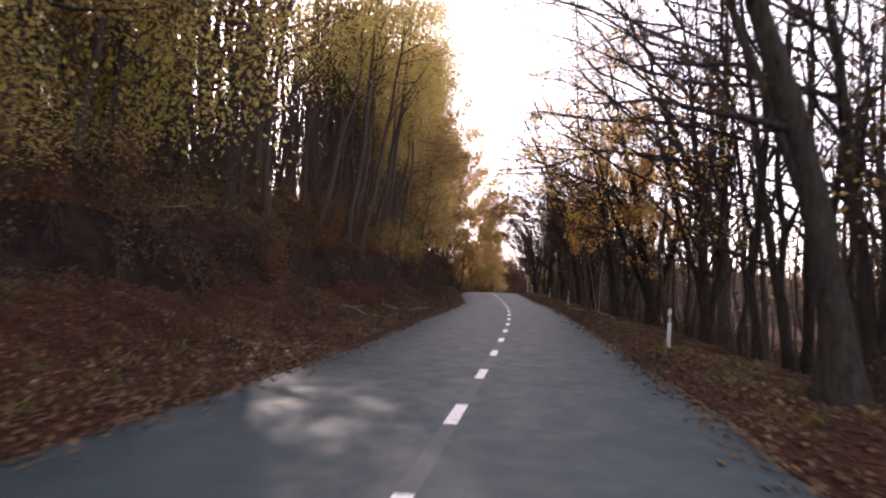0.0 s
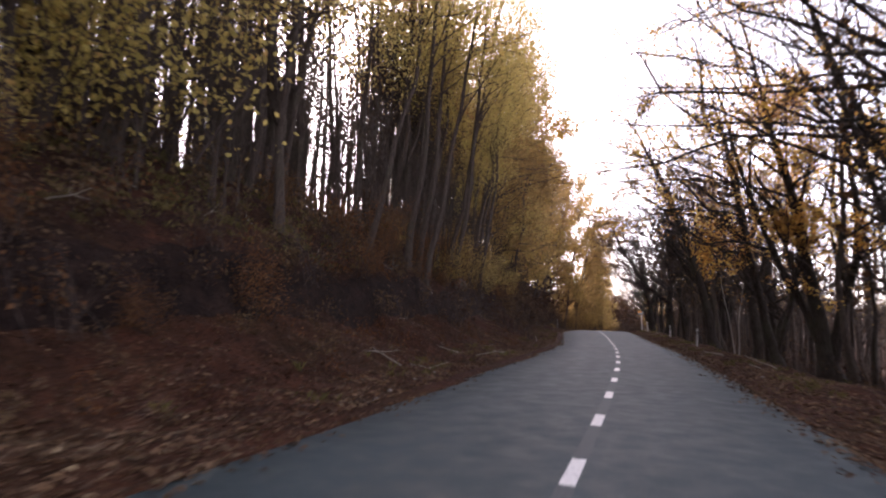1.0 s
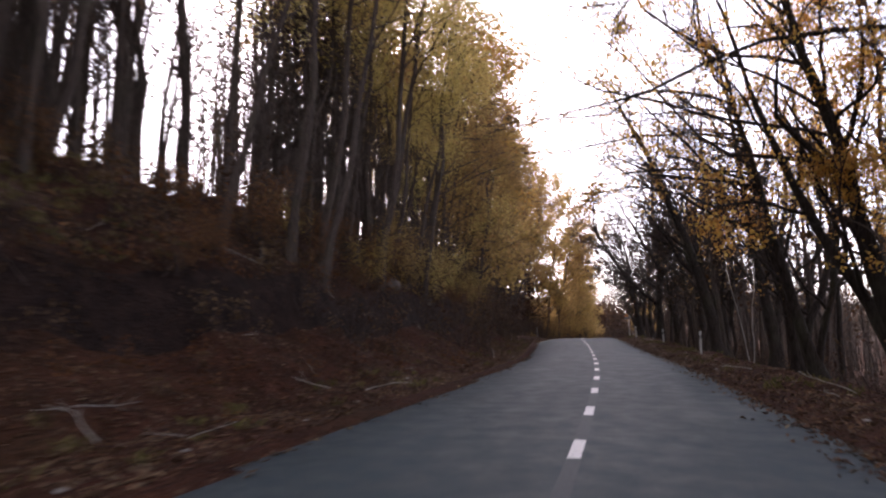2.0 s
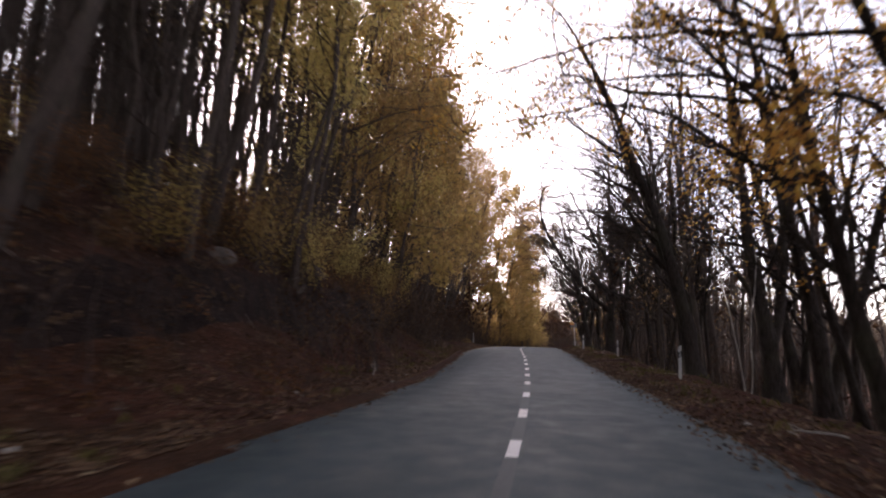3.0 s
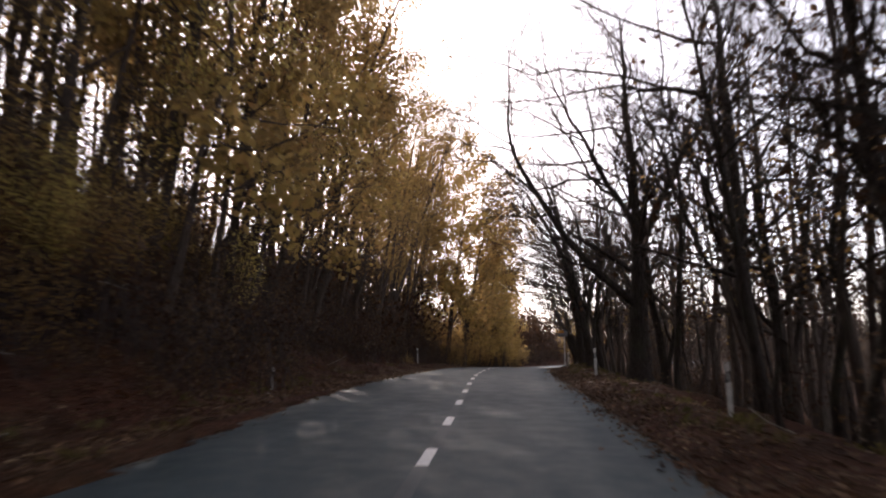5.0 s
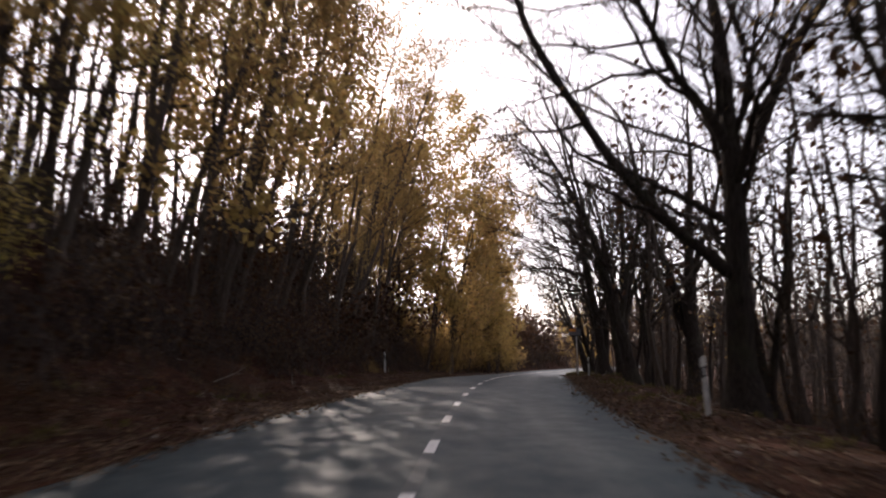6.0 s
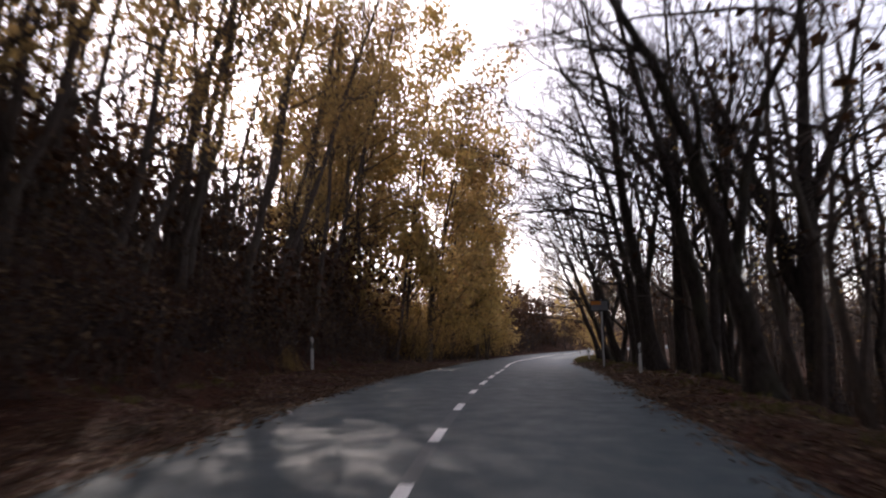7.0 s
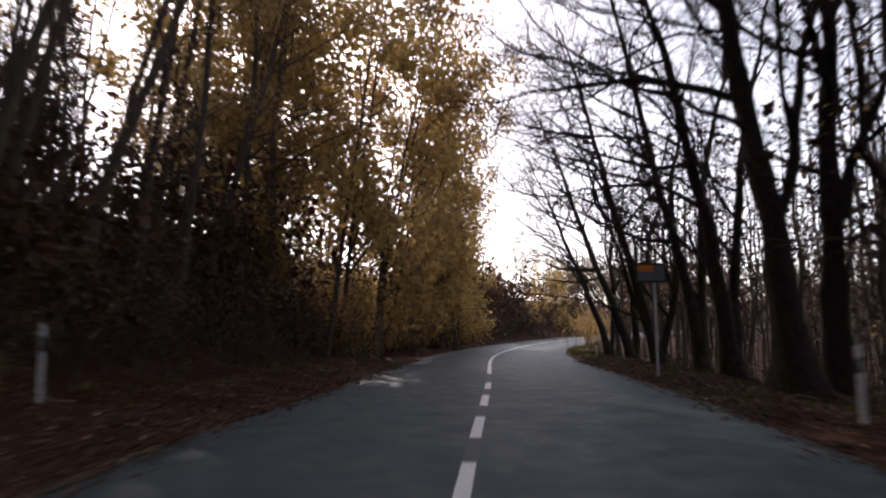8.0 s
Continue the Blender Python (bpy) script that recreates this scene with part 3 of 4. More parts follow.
# slim trees: a few kinds, then copies
OLIVE_T = "slim forest tree with olive-yellow autumn foliage on the bank"
GOLD_T = "slim forest tree with golden-brown foliage on the bank"
HALF_T = "tall leaning forest tree with golden leaves high up on the bank"
BARE_T = "slim bare forest tree on top of the bank"
VALLEY_T = "slim dark bare tree on the slope below the road"
OLIVE_B = "leafy olive-yellow bush on the bank"
RUST_B = "low rust-brown bracken clump on the earth bank"
GOLD_B = "leafy golden-brown bush beside the road"
rng = np.random.RandomState(7)
KINDS = {}


def grown(key):
    kind, n = key
    if kind == "olive":
        return pole_tree(300 + n, 17 + n, 0.14, LEAF_OLIVE, 6600, 0.14 + 0.21 * (n % 2), 3.6, (0.12, 0), 0.105, (0.6, 0, -0.1), OLIVE_T, 18, dense=0.5, loose=0.4)
    if kind == "gold":
        return pole_tree(320 + n, 19 + n, 0.15, LEAF_GOLD, 5400, 0.12, 4.4, (0.19, 0), 0.12, (0.6, 0, -0.1), GOLD_T, 18, dense=0.5, loose=0.4)
    if kind == "half":
        return pole_tree(330 + n, 19.5 + n, 0.15, LEAF_GOLD, 2500, 0.34, 3.8, (0.17, 0), 0.14, (0.5, 0, 0), HALF_T, 15, dense=0.55, loose=0.4, leafy_from=0.42)
    if kind == "bare":
        return pole_tree(340 + n, 15 + n, 0.12 + 0.03 * (n % 2), LEAF_OLIVE if n % 2 else LEAF_GOLD, 900, 0.42, 2.2, (0.05, 0), 0.15, (0, 0, 0), BARE_T, 11, dense=0.55, loose=0.4)
    return pole_tree(360 + n, 12 + n, 0.1 + 0.02 * (n % 3), LEAF_GOLD, 250, 0.2, 2.6, (rng.normal(0, 0.06), 0), 0.12, (0, 0, 0.1), VALLEY_T, 15, "wood below the road", BARK, 0.9, 0.6)


def bush(key):
    kind, n = key
    r = np.random.RandomState(400 + n)
    w = brush_wood(400 + n, 16, 3.2, 1.6)
    leaf, label = {"gold_bush": (LEAF_GOLD, GOLD_B), "olive_bush": (LEAF_OLIVE, OLIVE_B), "rust_bush": (LEAF_RUST, RUST_B)}[kind]
    root = thing("bush", (0, 0, 0), label, "bush", "bushes on the bank")
    stuff(part_mesh("brushwood", w.mesh("brushwood", TWIG), root))
    stuff(part_mesh("foliage", leaves_mesh("foliage", r, w.tips, 1900, 0.3, 0.1, leaf), root))
    return root


REST = {}
tilts = np.random.RandomState(55)


def plant(key, s, lat, turn, scale=1.0, near=True):
    """Copies of a few grown plants, each turned and scaled in its own way; the far ones are kept for the joined wood."""
    at = spot(s, lat, 0.15)
    m = Matrix.Translation(at) @ pose(0, 0, 0, tilts.normal(0, 3), tilts.normal(0, 3), turn) @ Matrix.Scale(scale, 4)
    if key not in KINDS:
        KINDS[key] = KINDS["gold_bush", key[1]] if key[0] == "brown_bush" else bush(key) if "bush" in key[0] else grown(key)
        if key[0] != "brown_bush":
            KINDS[key].matrix_basis = m
    elif near:
        copy_thing(KINDS[key], m).matrix_basis = m
    else:
        REST.setdefault(key, []).append((at, radians(turn), scale))


def brush_wood(seed, stems, height, wide, sides=3, shoots=5):
    rng = np.random.RandomState(seed)
    w = Wood()
    for _ in range(stems):
        a = rng.uniform(0, 6.28)
        h = height * rng.uniform(0.5, 1.1)
        st = bough(rng, (rng.normal(0, wide * 0.3), rng.normal(0, wide * 0.3), -0.1), (math.cos(a) * 0.4, math.sin(a) * 0.4, 1), h, 4, 0.14, 0.02)
        w.tube(st, np.linspace(0.012 + 0.004 * height, 0.005, len(st)), sides)
        w.tips.append(st[-1])
        for _ in range(shoots):
            q, e = along(st, rng.uniform(0.2, 1))
            tw = bough(rng, q, sideways(rng, e, 0.7), h * rng.uniform(0.15, 0.35), 1, 0.15, 0.03)
            w.tube(tw, [0.01, 0.005], sides)
            w.tips += [tw[-1], (tw[0] + tw[1]) / 2]
    return w


def foot(s):
    return float(bank_foot(np.array(s)))


# front of the wood on the bank
s = -8.0
while s < 290:
    leafy = "olive" if s < 62 + rng.uniform(-12, 12) else "gold"
    th = -math.degrees(float(np.interp(s, SG, TH)))
    back = np.interp(s, [55, 66, 102, 108], [foot(s) + (4.4 if s < 17 else 3.1), foot(s) + 2.8, foot(s) + 2.6, 5.8])
    if 62 < s < 105 and rng.uniform() < (0.2 if s < 87 else 0.9 if s < 97 else 0.4):
        leafy = "half"
    if s < 132 and (not 15 < s < 60 or rng.uniform() < (0.4 if s < 26 else 0.72)):
        plant((leafy, 1 + 2 * rng.randint(0, 2) if 22 < s < 47 else rng.randint(0, 4)), s, -back - rng.uniform(0, 3.3 if s < 60 else 2.2), th + rng.uniform(-25, 25), rng.uniform(0.9, 1.12) if s < 50 or s > 112 else rng.uniform(0.98, 1.16), s < 105)
    s += rng.uniform(1.2, 2.1) if s < 125 else rng.uniform(2.0, 3.2)
for _ in range(38):
    s = rng.uniform(52, 96)
    plant(("half", rng.randint(0, 4)), s, -foot(s) - rng.uniform(4, 14), rng.uniform(-40, 40), rng.uniform(0.85, 1.1), False)
for _ in range(12):
    s = rng.uniform(58, 80)
    plant(("gold", rng.randint(0, 4)), s, -foot(s) - rng.uniform(2.5, 8), rng.uniform(-40, 40), rng.uniform(0.85, 1.1), False)
for k, s in enumerate((117, 120, 122.5, 125, 127.5, 130)):
    plant(("gold", k % 4), s, -rng.uniform(5.0, 6.6), -math.degrees(float(np.interp(s, SG, TH))) + rng.uniform(-20, 20), rng.uniform(0.62, 0.82), False)
for k, s in enumerate((5.5, 8.0, 10.2, 12.0, 13.8)):
    plant(("olive", k % 4), s, -foot(s) - rng.uniform(4.0, 5.6), rng.uniform(-20, 20), rng.uniform(0.75, 1.0))
for _ in range(9):
    s = rng.uniform(5, 14)
    plant(("olive_bush", rng.randint(0, 3)), s, -foot(s) - rng.uniform(3.0, 6), rng.uniform(0, 360), rng.uniform(0.5, 0.9))
for _ in range(24):
    s = rng.uniform(104, 122)
    plant(("gold", rng.randint(0, 4)), s, -foot(s) - rng.uniform(3, 16), rng.uniform(-40, 40), rng.uniform(0.85, 1.1), False)
for _ in range(9):
    s = rng.uniform(9, 19)
    plant(("olive_bush", rng.randint(0, 3)), s, -foot(s) - rng.uniform(5.2, 9), rng.uniform(0, 360), rng.uniform(1.1, 2.0))
for _ in range(4):
    s = rng.uniform(8, 18)
    plant(("olive", rng.randint(0, 4)), s, -foot(s) - rng.uniform(5.6, 9), rng.uniform(-30, 30), rng.uniform(0.55, 0.75))
for _ in range(26):
    s = rng.uniform(12, 60)
    plant(("rust_bush", rng.randint(0, 3)), s, -foot(s) - rng.uniform(2.2, 5.6), rng.uniform(0, 360), rng.uniform(0.3, 0.6))
for _ in range(3):
    s = rng.uniform(40, 50)
    plant(("olive", rng.randint(0, 4)), s, -foot(s) - rng.uniform(4.5, 8.5), rng.uniform(-30, 30), rng.uniform(0.7, 1.0))
for _ in range(16):
    s, lat = (float(v) for v in nearest(np.array(rng.uniform(-14, -8.6)), np.array(rng.uniform(120, 138))))
    plant(("gold", rng.randint(0, 4)), s, lat, rng.uniform(0, 360), rng.uniform(0.5, 0.64), False)
# deeper rows on top of it
for _ in range(165):
    s = -10 + 140 * rng.uniform() ** 1.25
    deep = rng.uniform(5.0, 14 if s < 24 else 9.5 if s < 62 else 22)
    if 23 < s < 62 and rng.uniform() < (0.74 if s < 33 else 0.5):
        continue
    plant(("bare", rng.randint(0, 5)), s, -foot(s) - deep, rng.uniform(0, 360), rng.uniform(0.8, 1.12), s < 80 and deep < 13)
for _ in range(20):
    s = rng.uniform(14, 26)
    plant(("bare", rng.randint(0, 5)), s, -foot(s) - rng.uniform(5.5, 14), rng.uniform(0, 360), rng.uniform(0.7, 1.1), False)
for _ in range(20):
    s = rng.uniform(32, 62)
    plant(("bare", rng.randint(0, 5)), s, -foot(s) - rng.uniform(5.5, 9.5), rng.uniform(0, 360), rng.uniform(0.9, 1.25), False)
for k in range(36):
    s = rng.uniform(4, 34)
    plant(("bare", rng.randint(0, 5)), s, -foot(s) - (rng.uniform(5.2, 10) if k < 26 else rng.uniform(8, 14)), rng.uniform(0, 360), rng.uniform(0.9, 1.25), k < 26)
for _ in range(50):
    s = rng.uniform(152, 300)
    plant(("bare", rng.randint(0, 5)), s, -foot(s) - rng.uniform(-1, 25), rng.uniform(0, 360), rng.uniform(0.5, 0.75), False)
# the slope below the road
for _ in range(34):
    s = rng.uniform(5, 36)
    plant(("valley", rng.randint(0, 6)), s, float(right_edge(s)) + rng.uniform(4.5, 13), rng.uniform(0, 360), rng.uniform(0.9, 1.2), False)
for _ in range(26):
    s = rng.uniform(44, 92)
    plant(("valley", rng.randint(0, 6)), s, float(right_edge(s)) + rng.uniform(4.5, 13), rng.uniform(0, 360), rng.uniform(0.9, 1.2), False)
for _ in range(54):
    s = rng.uniform(8, 110)
    plant(("valley", rng.randint(0, 6)), s, float(right_edge(s)) + rng.uniform(5, 18), rng.uniform(0, 360), rng.uniform(0.6, 1.0), False)
for _ in range(100):
    s = rng.uniform(2, 135)
    out = 3.4 + 16 * rng.uniform() ** 1.3
    plant(("valley", rng.randint(0, 6)), s, float(right_edge(s)) + out, rng.uniform(0, 360), rng.uniform(0.75, 1.15), s < 105 and out < 11)
for _ in range(22):
    s = rng.uniform(46, 122)
    plant(("valley", rng.randint(0, 6)), s, float(right_edge(s)) + rng.uniform(2.6, 8), rng.uniform(0, 360), rng.uniform(0.7, 1.05), False)
for _ in range(26):
    s = rng.uniform(90, 125)
    plant(("valley", rng.randint(0, 6)), s, float(right_edge(s)) + rng.uniform(5, 20), rng.uniform(0, 360), rng.uniform(0.8, 1.1), False)
for _ in range(40):
    s = rng.uniform(112, 230)
    plant(("valley", rng.randint(0, 6)), s, float(right_edge(s)) + 2.6 + 9 * rng.uniform(), rng.uniform(0, 360), rng.uniform(0.8, 1.1), False)
# bushes along the foot and face of the bank
for _ in range(9):
    s = rng.uniform(40, 66)
    plant(("gold_bush", rng.randint(0, 3)), s, -foot(s) - rng.uniform(1.5, 6), rng.uniform(0, 360), rng.uniform(0.6, 1.1))
for k in range(26):
    s = rng.uniform(28, 44) if k < 3 else rng.uniform(46, 68)
    plant(("olive_bush" if k < 14 else "gold_bush", rng.randint(0, 3)), s, -foot(s) - rng.uniform(2.7, 5.8), rng.uniform(0, 360), rng.uniform(0.5, 0.9))
for _ in range(46):
    s = rng.uniform(105, 138)
    plant(("gold_bush", 3 + rng.randint(0, 3)), s, -foot(s) - rng.uniform(-0.2, 4) + (1.4 if s > 108 else 0), rng.uniform(0, 360), rng.uniform(0.8, 1.5), s < 130)
for _ in range(14):
    s, lat = (float(v) for v in nearest(np.array(rng.uniform(-3, 3)), np.array(rng.uniform(126, 150))))
    if abs(lat) > 5.6:
        plant(("gold_bush", 3 + rng.randint(0, 3)), s, lat, rng.uniform(0, 360), rng.uniform(1.0, 1.5))
for _ in range(7):
    s = rng.uniform(156, 172)
    plant(("gold", rng.randint(0, 4)), s, -rng.uniform(5.8, 11), rng.uniform(0, 360), rng.uniform(0.38, 0.5), False)
for _ in range(16):
    s = rng.uniform(140, 160)
    plant(("brown_bush", 3 + rng.randint(0, 3)), s, -rng.uniform(8.5, 16), rng.uniform(0, 360), rng.uniform(1.6, 2.4), False)
for _ in range(80):
    s = rng.uniform(80, 290)
    plant(("gold_bush" if 104 < s < 125 else "brown_bush", 3 + rng.randint(0, 3)), s, -foot(s) - rng.uniform(2, 11), rng.uniform(0, 360), rng.uniform(1.0, 1.7), False)


# ---- undergrowth, far woods, fallen leaves ----
def joined(name, src, mat, places, label, category):
    """One object of many small plants."""
    v, f, base = [], [], 0
    sv, sf = src
    for at, turn, sc in places:
        c, sn = math.cos(turn), math.sin(turn)
        rot = np.array([[c, -sn, 0], [sn, c, 0], [0, 0, 1]])
        v.append(sv @ rot.T * sc + np.array(at))
        f.append(sf + base)
        base += len(sv)
    tagged(new(name, mesh_of(name, np.concatenate(v), np.concatenate(f), mat)), label, category, kind="stuff")


def thin_tree(seed, height, n_limbs, fork):
    rng = np.random.RandomState(seed)
    w = Wood()
    st = stem_path(rng, (0, 0, -0.2), (rng.normal(0, 0.05), rng.normal(0, 0.05)), height, 6, 0.08)
    w.tube(st, stem_radii(height * 0.009, len(st)), 4)
    for _ in range(n_limbs):
        f = rng.uniform(0.25, 1)
        q, e = along(st, f)
        li = bough(rng, q, sideways(rng, e, 0.75), height * 0.2 * (1.3 - f), 2, 0.15, 0.08)
        w.tube(li, [0.03, 0.02, 0.008], 3)
        for _ in range(fork):
            h, e2 = along(li, rng.uniform(0.2, 1))
            tw = bough(rng, h, sideways(rng, e2, 0.7), rng.uniform(0.5, 1.3), 1, 0.15, 0.05)
            w.tube(tw, [0.014, 0.008], 3)
            w.tips.append(tw[-1])
    return w


def arrays(w):
    return np.concatenate(w.v), np.concatenate(w.f)


def leaf_arrays(seed, centres, count, spread_m, size):
    me = leaves_mesh("loose", np.random.RandomState(seed), centres, count, spread_m, size, TWIG)
    v = np.empty(len(me.vertices) * 3)
    me.vertices.foreach_get("co", v)
    f = np.empty(len(me.polygons) * 3, int)
    me.polygons.foreach_get("vertices", f)
    bpy.data.meshes.remove(me)
    return v.reshape(-1, 3), f.reshape(-1, 3)


def scattered(seed, count, s_range, lat_of, scale=(0.8, 1.2)):
    r = np.random.RandomState(seed)
    out = []
    for _ in range(count):
        s = r.uniform(*s_range)
        out.append((spot(s, lat_of(r, s), 0.05), r.uniform(0, 6.28), r.uniform(*scale)))
    return out


def far_woods():
    for k in range(3):
        w = thin_tree(500 + k, 10 + 2 * k, 12, 2)
        at = scattered(510 + k, 90, (0, 200), lambda r, s: float(right_edge(s)) + 14 + 50 * r.uniform() ** 1.3)
        at += scattered(545 + k, 40, (92, 150), lambda r, s: float(right_edge(s)) + 5 + 26 * r.uniform(), (0.7, 1.1))
        at += scattered(530 + k, 30, (60, 128), lambda r, s: -foot(s) - r.uniform(10, 40), (1.0, 1.4))
        at += scattered(533 + k, 26, (8, 64), lambda r, s: -foot(s) - r.uniform(6, 10), (0.9, 1.4))
        at += scattered(536 + k, 26, (16, 36), lambda r, s: -max(foot(s) + r.uniform(5.5, 8), (s - 10.5) / r.uniform(0.6, 1.2)), (0.9, 1.5))
        at += scattered(539 + k, 30, (35, 50), lambda r, s: -max(foot(s) + r.uniform(5.2, 7), (s - 28.3) / r.uniform(0.75, 1.1)), (0.9, 1.4))
        at += scattered(535 + k, 40, (148, 300), lambda r, s: -foot(s) - r.uniform(4, 40), (0.5, 0.8))
        joined("far_woods", arrays(w), BARK_POLE, at, "distant bare grey-brown woodland", "woods")
        joined("far_leaves", leaf_arrays(540 + k, w.tips, 150, 0.45, 0.19), LEAF_HILL, at, "withered leaves of the distant wood", "foliage")


def crest_saplings():
    """Thin leafless saplings and suckers between the trunks on top of the bank."""
    for k in range(2):
        w = thin_tree(580 + k, 5.5 + 1.5 * k, 15, 4)
        at = scattered(582 + k, 30, (9, 64), lambda r, s: -foot(s) - r.uniform(3.8, 8.5), (0.6, 1.25))
        at += scattered(586 + k, 26, (60, 104), lambda r, s: -foot(s) - r.uniform(3.5, 9), (0.6, 1.25))
        joined("saplings", arrays(w), BARK_POLE, at, "thin leafless saplings between the trunks", "undergrowth")


def hill_woods():
    """The wooded hillsides across the valley and beyond the bend."""
    w = thin_tree(560, 11, 7, 1)
    r = np.random.RandomState(561)
    at = []
    for k in range(1400):
        x, y = r.uniform(40, 200), r.uniform(30, 380)
        if k % 2:
            x, y = r.uniform(-45, 130), 165 + 170 * r.uniform() ** 1.4
        ss, ll = nearest(np.array(x), np.array(y))
        if abs(ll) < 14:
            continue
        at.append(((x, y, float(ground_z(ss, ll)) - 0.3), r.uniform(0, 6.28), r.uniform(0.5, 0.8) if y > 160 and x < 10 else r.uniform(0.9, 1.4)))
    joined("hill_woods", arrays(w), BARK_POLE, at, "grey-brown wooded hillside across the valley", "woods")
    joined("hill_leaves", leaf_arrays(562, w.tips, 120, 0.8, 0.6), LEAF_HILL, at, "brown leaves of the far hillside", "foliage")


def undergrowth():
    for k, leaf in enumerate((LEAF_BROWN, LEAF_TAN, LEAF_TAN)):
        w = brush_wood(600 + k, 8, 2.3, 1.6, 3, 2)
        at = scattered(610 + k, 70, (0, 150), lambda r, s: float(right_edge(s)) + 4.2 + 17 * r.uniform() ** 1.2, (0.4, 0.9))
        at += scattered(620 + k, 80, (28, 160), lambda r, s: -foot(s) - r.uniform(0.2, 5.8), (0.5, 1.3))
        at += scattered(630 + k, 10, (-4, 30), lambda r, s: -foot(s) - r.uniform(2.0, 6.5), (0.3, 0.8))
        at += scattered(670 + k, 14, (10, 40), lambda r, s: -foot(s) - r.uniform(6.0, 12), (0.3, 0.6))
        at += scattered(680 + k, 45, (56, 116), lambda r, s: -foot(s) - r.uniform(4.0, 14), (1.0, 1.9))
        at += scattered(690 + k, 40, (116, 175), lambda r, s: -foot(s) - r.uniform(-1.5, 5), (1.0, 2.0))
        at += scattered(650 + k, 38, (30, 112), lambda r, s: float(right_edge(s)) + 4.6 + 9 * r.uniform(), (0.4, 0.9))
        at += scattered(655 + k, 22, (92, 125), lambda r, s: float(right_edge(s)) + 3 + 14 * r.uniform(), (0.6, 1.2))
        at += scattered(660 + k, 64, (55, 122), lambda r, s: -foot(s) - r.uniform(0.2, 4.0), (0.6, 1.2))
        joined("undergrowth", arrays(w), TWIG, at, "tangled bare undergrowth stems", "undergrowth")
        joined("undergrowth_leaves", leaf_arrays(640 + k, w.tips, 110, 0.18, 0.125), leaf, at, "withered leaves in the undergrowth", "foliage")


def fallen_leaves():
    r = np.random.RandomState(700)
    n = 90000
    s = r.uniform(-3, 108, n)
    left = r.uniform(size=n) < 0.55
    e = np.where(left, left_edge(s), right_edge(s))
    out = np.where(r.uniform(size=n) < 0.1, -np.abs(r.normal(0, 0.22, n)), np.abs(r.normal(0, 1.0, n)) * 2.2 - 0.1)
    lat = np.where(left, -1, 1) * (e + out)
    p = on_road(s, lat)
    z = np.where(out < 0, np.interp(s, SG, RZ) - 0.04 * (1 + out / e), ground_z(s, lat)) + 0.012
    p[:, 2] = z
    a = r.uniform(0, 6.28, n)
    sz = r.uniform(0.022, 0.06, n)[:, None]
    u = np.stack([np.cos(a), np.sin(a), r.normal(0, 0.25, n)], -1)
    v = np.stack([-np.sin(a), np.cos(a), r.normal(0, 0.25, n)], -1)
    up = np.array([0, 0, 0.015])
    vs = np.stack([p - u * sz, p + v * sz * 0.6 + up, p + u * sz, p - v * sz * 0.6 + up], 1).reshape(-1, 3)
    i = np.arange(n)[:, None] * 4
    f = np.concatenate([i + [[0, 1, 2]], i + [[0, 2, 3]]], 1).reshape(-1, 3)
    tagged(new("fallen_leaves", mesh_of("fallen_leaves", vs, f, LITTER)), "brown and tan fallen leaves along the verges", "leaf litter", kind="stuff")


def grass_tufts():
    """Mossy yellow-green grass on the shoulder of the bank and along the verges."""
    r = np.random.RandomState(710)
    v, f = [], []
    spots = [(r.uniform(13, 25), -1, r.uniform(3.3, 6.8)) for _ in range(420)]
    spots += [(r.uniform(-2, 100), -1, r.uniform(-1.2, 0.6)) for _ in range(120)]
    spots += [(r.uniform(-2, 108), 1, r.uniform(0.5, 3.0)) for _ in range(260)]
    spots += [(r.uniform(106, 132), 1, r.uniform(0.2, 2.4)) for _ in range(320)]
    for s, side, out in spots:
        lat = float(right_edge(s)) + out if side > 0 else -foot(s) - out
        at = np.array(spot(s, lat, 0.02))
        for _ in range(13):
            a, h = r.uniform(0, 6.28), r.uniform(0.06, 0.19)
            d = np.array([math.cos(a), math.sin(a), 0])
            root = at + np.array([r.normal(0, 0.1), r.normal(0, 0.1), 0])
            w = np.array([-d[1], d[0], 0]) * 0.006
            i = len(v)
            v += [root - w, root + w, root + d * h * 0.25 + w * 0.7 + np.array([0, 0, h * 0.7]), root + d * h * 0.7 + np.array([0, 0, h])]
            f += [(i, i + 1, i + 2), (i, i + 2, i + 3)]
    tagged(new("grass", mesh_of("grass", np.array(v), f, GRASS)), "thin yellow-green grass tufts on bank and verges", "grass", kind="stuff")


def bank_brush():
    """Low dead brush, bramble and bracken on the face and lip of the earth bank."""
    for k, leaf in enumerate((LEAF_RUST, LEAF_TAN, LEAF_TAN)):
        w = brush_wood(740 + k, 6, 2.3, 2.4, 3, 2)
        at = scattered(750 + k, 110, (-3, 64), lambda r, s: -foot(s) - r.uniform(2.4, 4.2), (0.14, 0.36))
        at += scattered(760 + k, 90, (-3, 90), lambda r, s: -foot(s) - r.uniform(-0.4, 2.4), (0.08, 0.22))
        at += scattered(770 + k, 60, (2, 60), lambda r, s: -foot(s) - r.uniform(4.2, 7.0), (0.2, 0.5))
        joined("dead_brush", arrays(w), TWIG, at, "low dead brush on the earth bank", "undergrowth")
        joined("brush_leaves", leaf_arrays(780 + k, w.tips, 70, 0.3, 0.32), leaf, at, "withered rust and tan leaves on the low brush", "foliage")


